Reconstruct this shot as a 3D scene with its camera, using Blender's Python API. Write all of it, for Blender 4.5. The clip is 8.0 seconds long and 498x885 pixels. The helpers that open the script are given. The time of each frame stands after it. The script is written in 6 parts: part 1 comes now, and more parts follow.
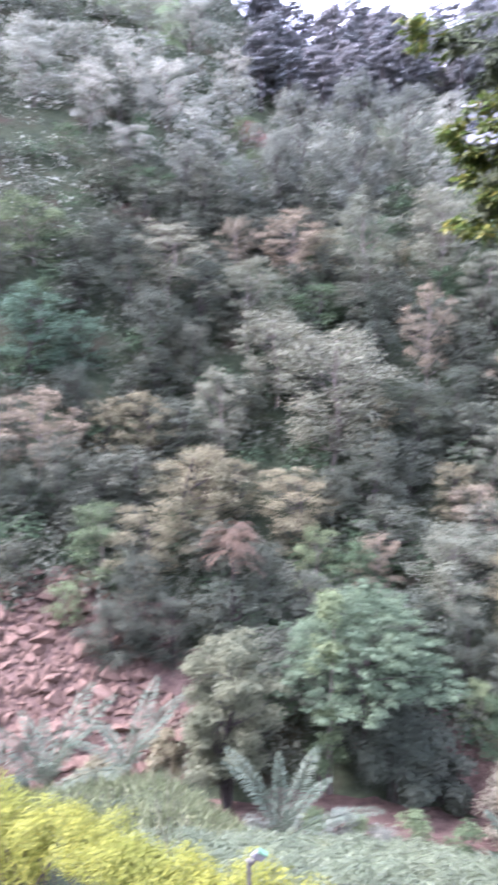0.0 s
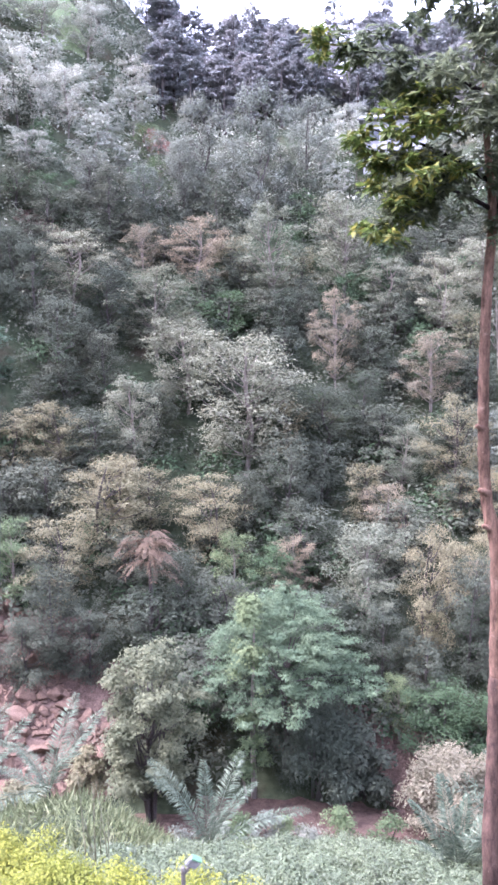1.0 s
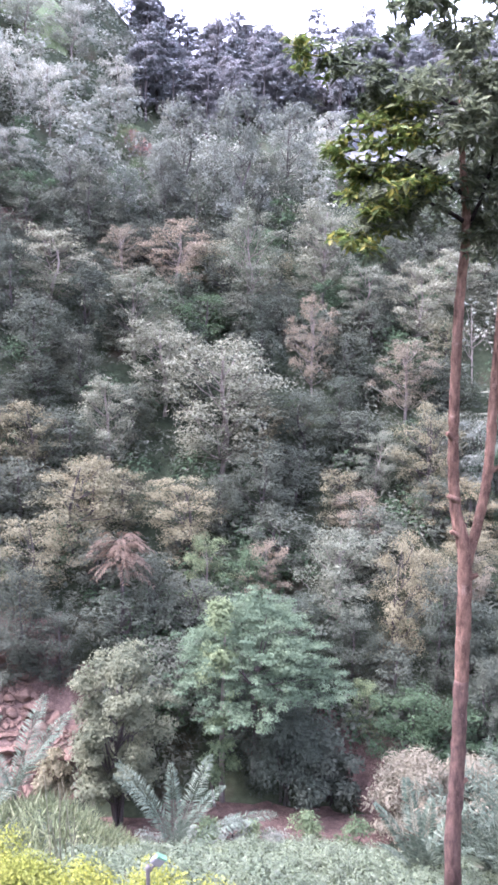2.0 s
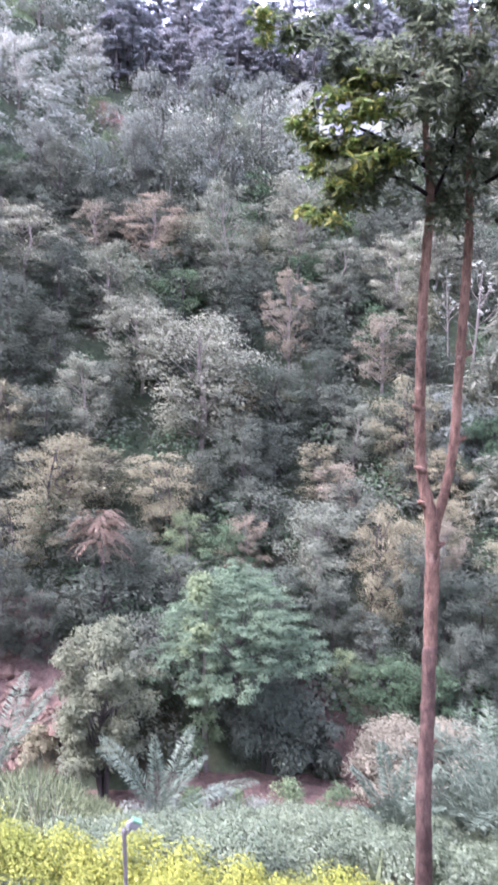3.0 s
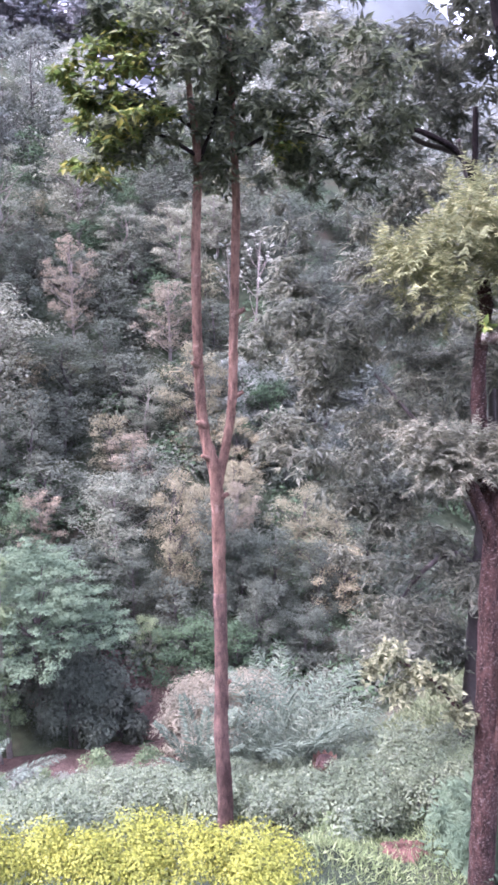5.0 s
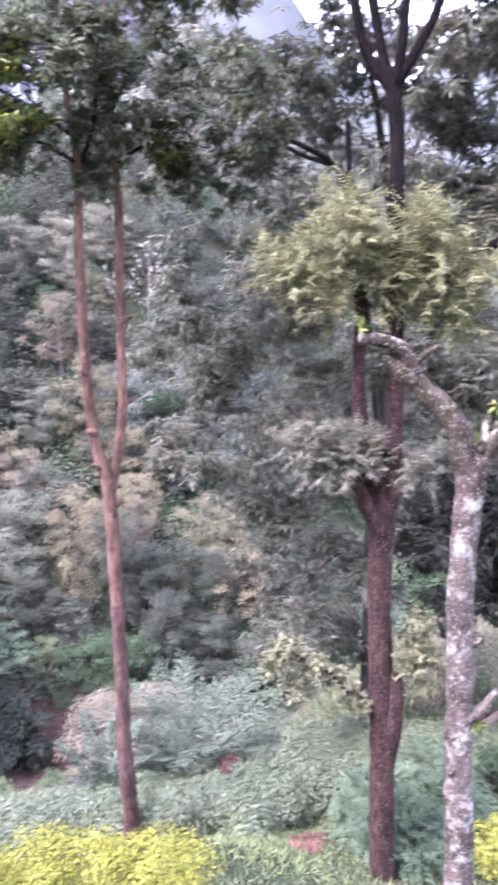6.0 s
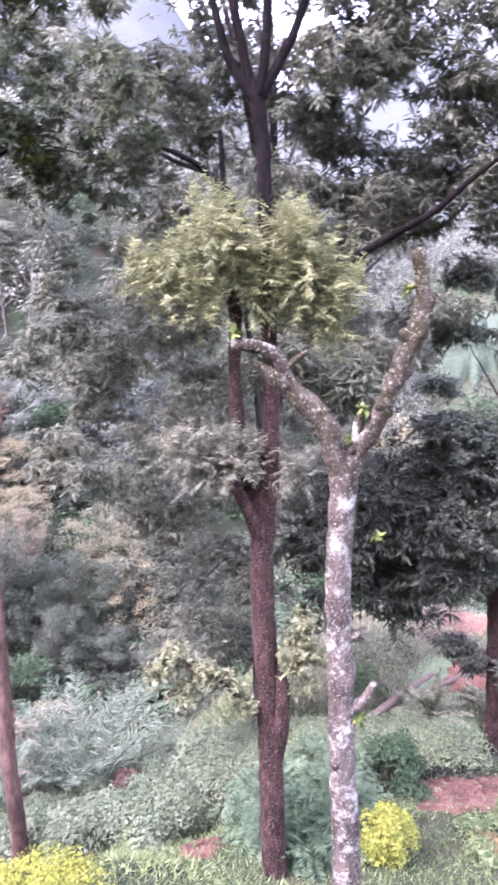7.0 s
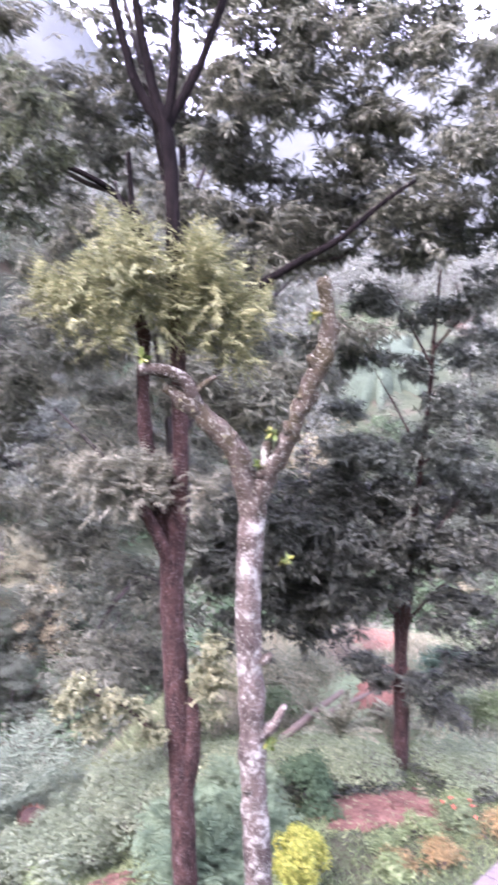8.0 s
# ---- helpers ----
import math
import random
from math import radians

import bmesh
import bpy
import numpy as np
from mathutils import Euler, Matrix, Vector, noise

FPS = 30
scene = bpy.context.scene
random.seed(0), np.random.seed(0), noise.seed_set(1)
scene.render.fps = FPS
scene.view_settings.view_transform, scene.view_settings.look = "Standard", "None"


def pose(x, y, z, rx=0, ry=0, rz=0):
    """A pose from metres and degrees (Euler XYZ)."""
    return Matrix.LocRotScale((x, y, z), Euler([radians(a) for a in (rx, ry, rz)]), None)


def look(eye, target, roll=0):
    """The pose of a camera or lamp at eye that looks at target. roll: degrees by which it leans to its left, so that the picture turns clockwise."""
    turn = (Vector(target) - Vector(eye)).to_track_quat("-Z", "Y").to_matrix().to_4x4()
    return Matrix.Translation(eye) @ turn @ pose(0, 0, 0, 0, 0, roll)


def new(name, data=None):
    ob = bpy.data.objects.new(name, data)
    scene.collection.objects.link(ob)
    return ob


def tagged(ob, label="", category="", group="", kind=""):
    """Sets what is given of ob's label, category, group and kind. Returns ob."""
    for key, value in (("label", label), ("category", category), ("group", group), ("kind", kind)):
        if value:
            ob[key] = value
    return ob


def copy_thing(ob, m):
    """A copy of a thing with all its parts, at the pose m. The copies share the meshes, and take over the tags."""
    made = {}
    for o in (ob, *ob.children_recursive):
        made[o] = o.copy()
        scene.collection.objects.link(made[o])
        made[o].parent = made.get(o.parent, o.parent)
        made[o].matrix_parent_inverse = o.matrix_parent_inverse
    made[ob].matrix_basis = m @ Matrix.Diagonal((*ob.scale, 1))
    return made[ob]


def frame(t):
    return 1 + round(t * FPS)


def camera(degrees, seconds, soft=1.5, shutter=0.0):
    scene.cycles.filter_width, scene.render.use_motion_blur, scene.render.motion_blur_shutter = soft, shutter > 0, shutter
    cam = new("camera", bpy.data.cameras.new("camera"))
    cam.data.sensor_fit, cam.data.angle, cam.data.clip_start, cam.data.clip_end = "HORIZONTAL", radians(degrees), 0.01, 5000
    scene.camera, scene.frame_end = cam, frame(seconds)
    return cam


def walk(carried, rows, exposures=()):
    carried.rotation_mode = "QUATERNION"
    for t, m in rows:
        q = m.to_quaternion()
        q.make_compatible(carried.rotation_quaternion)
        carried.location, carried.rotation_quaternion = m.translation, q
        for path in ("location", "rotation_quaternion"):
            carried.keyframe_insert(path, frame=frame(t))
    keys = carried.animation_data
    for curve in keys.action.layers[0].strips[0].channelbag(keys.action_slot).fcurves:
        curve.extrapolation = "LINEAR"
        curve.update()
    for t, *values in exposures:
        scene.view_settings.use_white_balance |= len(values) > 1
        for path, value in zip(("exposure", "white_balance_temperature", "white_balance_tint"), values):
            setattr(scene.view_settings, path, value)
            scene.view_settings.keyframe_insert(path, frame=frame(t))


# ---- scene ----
cam = camera(37.0, 8.0, soft=2.9, shutter=0.6)
EYE = 5.5
# seconds, x, y, z from the first eye, yaw, pitch, roll
ROWS = [
    (0.0, 0.000, 0.000, 0.000, 0.00, -10.00, 0.00),
    (0.1, -0.008, 0.005, -0.008, -1.67, -9.75, 0.31),
    (0.2, -0.016, 0.009, -0.017, -3.30, -10.41, 0.44),
    (0.3, -0.025, 0.014, -0.025, -4.43, -10.38, 0.34),
    (0.4, -0.033, 0.018, -0.034, -5.26, -10.24, 0.30),
    (0.5, -0.041, 0.023, -0.042, -6.00, -9.96, 0.42),
    (0.6, -0.045, 0.020, -0.042, -6.58, -10.05, 0.07),
    (0.8, -0.052, 0.014, -0.041, -7.08, -9.77, 0.05),
    (0.9, -0.056, 0.011, -0.041, -7.01, -9.74, -0.30),
    (1.0, -0.060, 0.008, -0.041, -6.85, -9.48, -0.69),
    (1.1, -0.063, 0.006, -0.042, -6.83, -9.56, -0.56),
    (1.3, -0.070, 0.002, -0.045, -7.54, -9.64, -0.49),
    (1.4, -0.073, -0.000, -0.047, -7.80, -8.72, -0.35),
    (1.5, -0.076, -0.002, -0.048, -8.30, -9.23, 0.03),
    (1.6, -0.076, -0.011, -0.042, -8.38, -8.95, 0.26),
    (1.7, -0.075, -0.019, -0.037, -8.41, -8.89, 0.55),
    (2.8, 0.026, -0.187, -0.058, -9.95, -10.54, 0.23),
    (2.9, 0.027, -0.177, -0.047, -10.20, -10.56, 0.07),
    (3.0, 0.029, -0.167, -0.035, -10.35, -11.03, 0.18),
    (3.2, 0.036, -0.172, -0.043, -11.40, -11.46, 0.35),
    (3.4, 0.043, -0.177, -0.050, -12.44, -11.92, 0.55),
    (3.5, 0.046, -0.180, -0.054, -12.96, -12.59, 0.25),
    (3.6, 0.053, -0.180, -0.061, -13.95, -12.88, -0.57),
    (3.7, 0.061, -0.181, -0.068, -15.29, -13.75, -1.00),
    (3.8, 0.068, -0.181, -0.075, -16.33, -13.13, -1.22),
    (3.9, 0.076, -0.182, -0.082, -18.16, -13.69, -0.76),
    (4.0, 0.083, -0.182, -0.089, -19.95, -13.91, -0.50),
    (4.1, 0.090, -0.202, -0.108, -21.57, -13.89, -0.51),
    (4.2, 0.096, -0.222, -0.126, -22.99, -13.79, -0.22),
    (5.3, 0.089, -0.365, -0.154, -28.00, -12.90, 0.08),
    (5.4, 0.083, -0.391, -0.175, -28.91, -12.67, -0.02),
    (5.5, 0.078, -0.417, -0.195, -29.89, -12.25, 0.30),
    (5.6, 0.083, -0.420, -0.193, -30.80, -12.07, 0.59),
    (5.8, 0.094, -0.425, -0.189, -32.39, -12.43, 0.44),
    (6.0, 0.104, -0.431, -0.185, -34.52, -12.32, 0.09),
    (6.2, 0.132, -0.443, -0.180, -36.83, -12.02, 0.51),
    (6.4, 0.160, -0.456, -0.175, -38.63, -12.21, 0.24),
    (6.5, 0.174, -0.462, -0.172, -39.24, -12.34, 0.30),
    (6.6, 0.180, -0.477, -0.174, -40.35, -12.47, 0.34),
    (6.9, 0.197, -0.521, -0.181, -42.35, -12.20, 0.35),
    (7.0, 0.203, -0.536, -0.183, -42.80, -11.82, 0.05),
    (7.2, 0.212, -0.542, -0.177, -43.86, -11.70, -0.30),
    (7.4, 0.221, -0.549, -0.171, -44.71, -10.78, -0.30),
    (7.5, 0.226, -0.552, -0.168, -45.59, -10.86, 0.13),
    (7.6, 0.227, -0.550, -0.163, -46.34, -10.36, -0.07),
    (7.8, 0.228, -0.547, -0.152, -47.92, -10.73, 0.55),
    (7.9, 0.229, -0.545, -0.146, -48.60, -10.18, 0.75),
    (8.0, 0.230, -0.543, -0.141, -49.67, -10.29, 1.09),
]
walk(cam, [(t, Matrix.Translation((x, y, EYE + z)) @ pose(0, 0, 0, 0, 0, yaw) @ pose(0, 0, 0, 90 + pitch) @ pose(0, 0, 0, 0, 0, roll))
           for t, x, y, z, yaw, pitch, roll in ROWS], [(0.0, 3.96, 5650, 36), (1.5, 3.97, 5650, 37), (3.5, 3.93, 5580, 40), (5.5, 3.99, 5620, 46), (6.5, 4.13, 5680, 47), (7.2, 4.17, 5740, 47), (8.0, 4.17, 5800, 47)])

# ---- light: a bright overcast sky ----
SUN_UP, SUN_TURN = 54.0, -78.0
world = bpy.data.worlds.new("sky")
scene.world = world
world.use_nodes = True
wn = world.node_tree
sky = wn.nodes.new("ShaderNodeTexSky")
sky.sky_type, sky.sun_disc = "NISHITA", False
sky.sun_elevation, sky.sun_rotation = radians(SUN_UP), radians(SUN_TURN)
sky.air_density, sky.dust_density, sky.ozone_density = 1.0, 1.5, 1.5
fade = wn.nodes.new("ShaderNodeHueSaturation")
fade.inputs["Saturation"].default_value = 0.4
wn.links.new(sky.outputs[0], fade.inputs["Color"])
wn.links.new(fade.outputs[0], wn.nodes["Background"].inputs[0])
wn.nodes["Background"].inputs[1].default_value = 0.16
sun = new("sun", bpy.data.lights.new("sun", "SUN"))
sun.data.energy, sun.data.angle, sun.data.color = 0.8, radians(24), (1.0, 0.97, 0.93)
sun_way = Vector((math.sin(radians(SUN_TURN)) * math.cos(radians(SUN_UP)), math.cos(radians(SUN_TURN)) * math.cos(radians(SUN_UP)), math.sin(radians(SUN_UP))))
sun.matrix_world = look(sun_way * 60, (0, 0, 0))


# ---- materials ----
def material(name, rough=0.6, spec=0.3):
    m = bpy.data.materials.new(name)
    m.use_nodes = True
    nt = m.node_tree
    b = nt.nodes["Principled BSDF"]
    b.inputs["Roughness"].default_value = rough
    b.inputs["Specular IOR Level"].default_value = spec
    return m, nt, b


def ramp(nt, source, stops):
    r = nt.nodes.new("ShaderNodeValToRGB")
    e = r.color_ramp.elements
    e[0].position, e[0].color = stops[0][0], (*stops[0][1], 1)
    e[1].position, e[1].color = stops[-1][0], (*stops[-1][1], 1)
    for p, c in stops[1:-1]:
        e.new(p).color = (*c, 1)
    nt.links.new(source, r.inputs[0])
    return r.outputs[0]


def mixed(nt, a, b, fac, kind="MIX"):
    n = nt.nodes.new("ShaderNodeMix")
    n.data_type, n.blend_type = "RGBA", kind
    for sock, v in ((n.inputs["Factor"], fac), (n.inputs["A"], a), (n.inputs["B"], b)):
        if hasattr(v, "is_output"):
            nt.links.new(v, sock)
        else:
            sock.default_value = v if isinstance(v, (int, float)) else (*v, 1)
    return n.outputs["Result"]


def noise_of(nt, scale, detail=4.0, rough=0.6, where="Object"):
    tc = nt.nodes.new("ShaderNodeTexCoord")
    n = nt.nodes.new("ShaderNodeTexNoise")
    n.inputs["Scale"].default_value, n.inputs["Detail"].default_value, n.inputs["Roughness"].default_value = scale, detail, rough
    nt.links.new(tc.outputs[where], n.inputs["Vector"])
    return n.outputs["Fac"]


def noise_long(nt, scale, squeeze, detail=6.0, rough=0.7):
    """Noise drawn out along the height of a thing."""
    tc = nt.nodes.new("ShaderNodeTexCoord")
    mp = nt.nodes.new("ShaderNodeMapping")
    mp.inputs["Scale"].default_value = (1, 1, squeeze)
    n = nt.nodes.new("ShaderNodeTexNoise")
    n.inputs["Scale"].default_value, n.inputs["Detail"].default_value, n.inputs["Roughness"].default_value = scale, detail, rough
    nt.links.new(tc.outputs["Object"], mp.inputs["Vector"])
    nt.links.new(mp.outputs[0], n.inputs["Vector"])
    return n.outputs["Fac"]


def bumped(nt, b, height, strength, distance):
    n = nt.nodes.new("ShaderNodeBump")
    n.inputs["Strength"].default_value, n.inputs["Distance"].default_value = strength, distance
    nt.links.new(height, n.inputs["Height"])
    nt.links.new(n.outputs[0], b.inputs["Normal"])


def foliage(name, dark, mid, light, rough=0.8, spec=0.08, tree=0.2, through_leaf=0.3, grain=7.0):
    """Leaves: each leaf its own tone, whole trees a little apart, patches of old and young growth."""
    m, nt, b = material(name, rough, spec)
    geo = nt.nodes.new("ShaderNodeNewGeometry")
    info = nt.nodes.new("ShaderNodeObjectInfo")
    if grain < 8:  # small leaves far off differ less
        dark, light = tuple(0.5 * (p + q) for p, q in zip(dark, mid)), tuple(0.6 * p + 0.4 * q for p, q in zip(light, mid))
    leaf = ramp(nt, geo.outputs["Random Per Island"], ((0.0, dark), (0.55, mid), (1.0, light)))
    patch = ramp(nt, noise_of(nt, 0.9, 3.0), ((0.3, (0.82, 0.85, 0.82)), (0.7, (1.18, 1.12, 1.05))))
    col = mixed(nt, leaf, patch, 1.0, "MULTIPLY")
    m0 = 0.8 if grain < 8 else 0.64
    mottle = ramp(nt, noise_of(nt, grain, 2.0, 0.5), ((0.36, (m0, m0 * 1.02, m0)), (0.64, (1.9 - m0, 1.88 - m0, 1.85 - m0))))
    col = mixed(nt, col, mottle, 1.0, "MULTIPLY")
    tone = ramp(nt, info.outputs["Random"], ((0.0, (1 - tree, 1 - 0.8 * tree, 1 - 0.8 * tree)), (0.5, (1, 1, 1)), (1.0, (1 + tree, 1 + 0.75 * tree, 1 + 0.7 * tree))))
    col = mixed(nt, col, tone, 1.0, "MULTIPLY")
    nt.links.new(col, b.inputs["Base Color"])
    if through_leaf:
        tl = nt.nodes.new("ShaderNodeBsdfTranslucent")
        nt.links.new(col, tl.inputs["Color"])
        mx = nt.nodes.new("ShaderNodeMixShader")
        mx.inputs[0].default_value = through_leaf
        out = nt.nodes["Material Output"]
        nt.links.new(b.outputs[0], mx.inputs[1])
        nt.links.new(tl.outputs[0], mx.inputs[2])
        nt.links.new(mx.outputs[0], out.inputs["Surface"])
    return m


def bark(name, dark, light, stain, scale=9.0, rough=0.85):
    m, nt, b = material(name, rough, 0.2)
    n = noise_of(nt, scale, 6.0, 0.7)
    base = ramp(nt, n, ((0.32, dark), (0.68, light)))
    big = ramp(nt, noise_of(nt, scale * 0.22, 3.0), ((0.42, (0, 0, 0)), (0.62, (1, 1, 1))))
    nt.links.new(mixed(nt, base, stain, big), b.inputs["Base Color"])
    bumped(nt, b, n, 0.7, 0.02)
    return m


def lichen_bark(name, dark, light, lichen, patch_at, fleck_at, scale=10.0, moss=None):
    """Bark with broad crusts of lichen and many small flecks of it."""
    m, nt, b = material(name, 0.95, 0.1)
    n = noise_long(nt, scale * 1.6, 0.3, 8.0, 0.75)
    base = ramp(nt, n, ((0.36, dark), (0.64, light)))
    big = ramp(nt, noise_long(nt, scale * 0.25, 0.5, 5.0), ((0.35, (0.6, 0.6, 0.6)), (0.65, (1.35, 1.35, 1.35))))
    base = mixed(nt, base, big, 1.0, "MULTIPLY")
    crust = ramp(nt, noise_of(nt, scale * 0.35, 9.0, 0.8), ((patch_at, (0, 0, 0)), (patch_at + 0.09, (1, 1, 1))))
    fleck = ramp(nt, noise_of(nt, scale * 3.2, 7.0, 0.8), ((fleck_at, (0, 0, 0)), (fleck_at + 0.07, (1, 1, 1))))
    pale = ramp(nt, noise_of(nt, scale * 3.0, 5.0), ((0.3, tuple(0.7 * c for c in lichen)), (0.7, lichen)))
    if moss:  # height at which it starts, height at which it covers, colour
        tc, up, far_up, wild = (nt.nodes.new("ShaderNode" + k) for k in ("TexCoord", "SeparateXYZ", "MapRange", "Math"))
        nt.links.new(tc.outputs["Object"], up.inputs[0])
        nt.links.new(up.outputs["Z"], far_up.inputs["Value"])
        far_up.inputs["From Min"].default_value, far_up.inputs["From Max"].default_value = moss[0], moss[1]
        far_up.inputs["To Min"].default_value, far_up.inputs["To Max"].default_value = -0.25, 0.2
        nt.links.new(far_up.outputs[0], wild.inputs[0])
        nt.links.new(noise_of(nt, scale * 0.5, 5.0, 0.7), wild.inputs[1])
        base = mixed(nt, base, moss[2], ramp(nt, wild.outputs[0], ((0.42, (0, 0, 0)), (0.6, (1, 1, 1)))))
    col = mixed(nt, mixed(nt, base, pale, crust), pale, fleck)
    nt.links.new(col, b.inputs["Base Color"])
    bumped(nt, b, n, 1.0, 0.04)
    return m


def earth(name, stops, scale, rough=0.95, bump=0.05):
    m, nt, b = material(name, rough, 0.1)
    a = noise_of(nt, scale, 8.0, 0.65)
    col = ramp(nt, a, stops)
    fine = ramp(nt, noise_of(nt, scale * 9, 4.0), ((0.3, (0.7, 0.7, 0.7)), (0.7, (1.25, 1.25, 1.25))))
    nt.links.new(mixed(nt, col, fine, 1.0, "MULTIPLY"), b.inputs["Base Color"])
    bumped(nt, b, noise_of(nt, scale * 5, 6.0), 0.8, bump)
    return m


LEAF = {
    "ash": foliage("ashen_leaves", (0.11, 0.12, 0.086), (0.158, 0.169, 0.123), (0.22, 0.228, 0.17)),
    # far slope: distance haze is put into this paler leaf colour
    "gum": foliage("haze_pale_leaves", (0.222, 0.243, 0.206), (0.27, 0.291, 0.248), (0.322, 0.338, 0.29)),
    "pink": foliage("rusty_leaves", (0.13, 0.117, 0.085), (0.172, 0.151, 0.109), (0.222, 0.19, 0.139)),
    "dark": foliage("dark_leaves", (0.042, 0.0522, 0.038), (0.066, 0.0775, 0.057), (0.099, 0.11, 0.083), 0.75, 0.1, 0.3, 0.3),
    "olive": foliage("olive_leaves", (0.116, 0.111, 0.068), (0.163, 0.155, 0.097), (0.225, 0.211, 0.14)),
    "light": foliage("young_green_leaves", (0.08, 0.108, 0.058), (0.112, 0.15, 0.08), (0.16, 0.2, 0.11)),
    "jungle": foliage("deep_green_leaves", (0.038, 0.062, 0.034), (0.055, 0.088, 0.048), (0.08, 0.12, 0.066)),
    "vine": foliage("creeper_leaves", (0.096, 0.11, 0.092), (0.138, 0.154, 0.128), (0.188, 0.203, 0.17)),
    "teal": foliage("bluish_green_leaves", (0.055, 0.092, 0.062), (0.078, 0.126, 0.086), (0.112, 0.168, 0.118)),
    "fern": foliage("feathery_blue_green_leaves", (0.074, 0.107, 0.065), (0.104, 0.145, 0.09), (0.14, 0.187, 0.119)),
    "sage": foliage("sage_leaves", (0.085, 0.095, 0.06), (0.127, 0.138, 0.088), (0.18, 0.19, 0.125)),
    "rust": foliage("rust_brown_twigs", (0.085, 0.066, 0.048), (0.125, 0.095, 0.07), (0.175, 0.135, 0.1)),
    # ridge grove: needles paled, distance haze put into the colour
    "pine": foliage("haze_pale_needles", (0.152, 0.161, 0.166), (0.193, 0.203, 0.21), (0.24, 0.25, 0.257)),
    "glossy": foliage("glossy_leaves", (0.058, 0.07, 0.046), (0.1, 0.119, 0.073), (0.158, 0.18, 0.108), 0.45, 0.3, 0.1, 0.62, 20.0),
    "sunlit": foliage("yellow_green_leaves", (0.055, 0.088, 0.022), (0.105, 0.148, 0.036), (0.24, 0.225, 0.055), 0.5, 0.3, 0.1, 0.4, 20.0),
    "mango": foliage("long_grey_green_leaves", (0.098, 0.107, 0.079), (0.157, 0.167, 0.124), (0.233, 0.243, 0.182), 0.5, 0.25, 0.1, 0.58, 16.0),
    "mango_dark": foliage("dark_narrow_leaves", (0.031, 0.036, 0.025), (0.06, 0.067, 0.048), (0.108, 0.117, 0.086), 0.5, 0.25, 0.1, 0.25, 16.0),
    "feather": foliage("pale_feathery_leaves", (0.137, 0.151, 0.078), (0.183, 0.198, 0.1), (0.252, 0.263, 0.13), 0.7, 0.12, 0.1, 0.4, 9.0),
    "feather_grey": foliage("grey_green_feathery_leaves", (0.125, 0.132, 0.098), (0.165, 0.172, 0.128), (0.21, 0.214, 0.16), 0.7, 0.12, 0.1, 0.4, 9.0),
    "hedge": foliage("golden_hedge_leaves", (0.115, 0.131, 0.022), (0.172, 0.187, 0.031), (0.245, 0.25, 0.046), 0.6, 0.15, 0.05, 0.25, 25.0),
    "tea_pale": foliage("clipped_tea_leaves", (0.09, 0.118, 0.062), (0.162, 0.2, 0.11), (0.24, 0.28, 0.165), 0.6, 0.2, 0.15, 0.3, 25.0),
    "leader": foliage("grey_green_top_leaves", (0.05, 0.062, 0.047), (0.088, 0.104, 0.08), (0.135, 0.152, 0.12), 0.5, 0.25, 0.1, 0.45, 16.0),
    "sprout": foliage("pale_sprout_leaves", (0.098, 0.11, 0.062), (0.155, 0.17, 0.096), (0.232, 0.245, 0.148), 0.6, 0.2, 0.1, 0.45, 16.0),
    "lime": foliage("lime_yellow_leaves", (0.145, 0.168, 0.03), (0.21, 0.232, 0.045), (0.305, 0.315, 0.075), 0.6, 0.15, 0.05, 0.3, 25.0),
    "lawn": foliage("fresh_grass_blades", (0.085, 0.12, 0.053), (0.134, 0.178, 0.082), (0.192, 0.232, 0.122), 0.7, 0.1, 0.1, 0.3, 14.0),
    "straw": foliage("pale_bleached_grass", (0.15, 0.16, 0.105), (0.205, 0.213, 0.145), (0.28, 0.282, 0.203), 0.8, 0.08, 0.1, 0.35, 14.0),
    "thicket": foliage("pinkish_dry_twigs", (0.17, 0.142, 0.112), (0.25, 0.205, 0.165), (0.34, 0.285, 0.235), 0.8, 0.08, 0.1, 0.3, 14.0),
    "tea": foliage("tea_leaves", (0.054, 0.074, 0.042), (0.1, 0.129, 0.075), (0.152, 0.182, 0.112), 0.5, 0.27, 0.15, 0.25, 25.0),
    "orange": foliage("orange_leaves", (0.11, 0.095, 0.04), (0.17, 0.125, 0.055), (0.25, 0.165, 0.075), 0.6, 0.2, 0.1, 0.2, 20.0),
    "red": foliage("red_petals", (0.3, 0.07, 0.05), (0.4, 0.1, 0.07), (0.5, 0.16, 0.1), 0.6, 0.2, 0.1, 0.2, 20.0),
    "frond": foliage("silvery_fronds", (0.07, 0.095, 0.066), (0.094, 0.121, 0.086), (0.123, 0.15, 0.11), 0.7, 0.12, 0.1, 0.25, 20.0),
    "beige": foliage("dry_beige_leaves", (0.125, 0.117, 0.083), (0.178, 0.167, 0.121), (0.24, 0.224, 0.167)),
    "grass": foliage("grass_blades", (0.085, 0.108, 0.055), (0.125, 0.15, 0.08), (0.185, 0.202, 0.118), 0.7, 0.1, 0.1, 0.3, 14.0),
    "hay": foliage("pale_dry_grass", (0.15, 0.148, 0.098), (0.205, 0.198, 0.138), (0.28, 0.268, 0.195), 0.8, 0.08, 0.1, 0.3, 14.0),
}
BARK_PINK = lichen_bark("pinkish_brown_bark", (0.06, 0.035, 0.025), (0.195, 0.117, 0.082), (0.26, 0.185, 0.14), 0.58, 0.6, 12)
BARK_BROWN = lichen_bark("dark_reddish_bark", (0.01, 0.007, 0.006), (0.072, 0.038, 0.03), (0.21, 0.168, 0.148), 0.595, 0.55, 15)
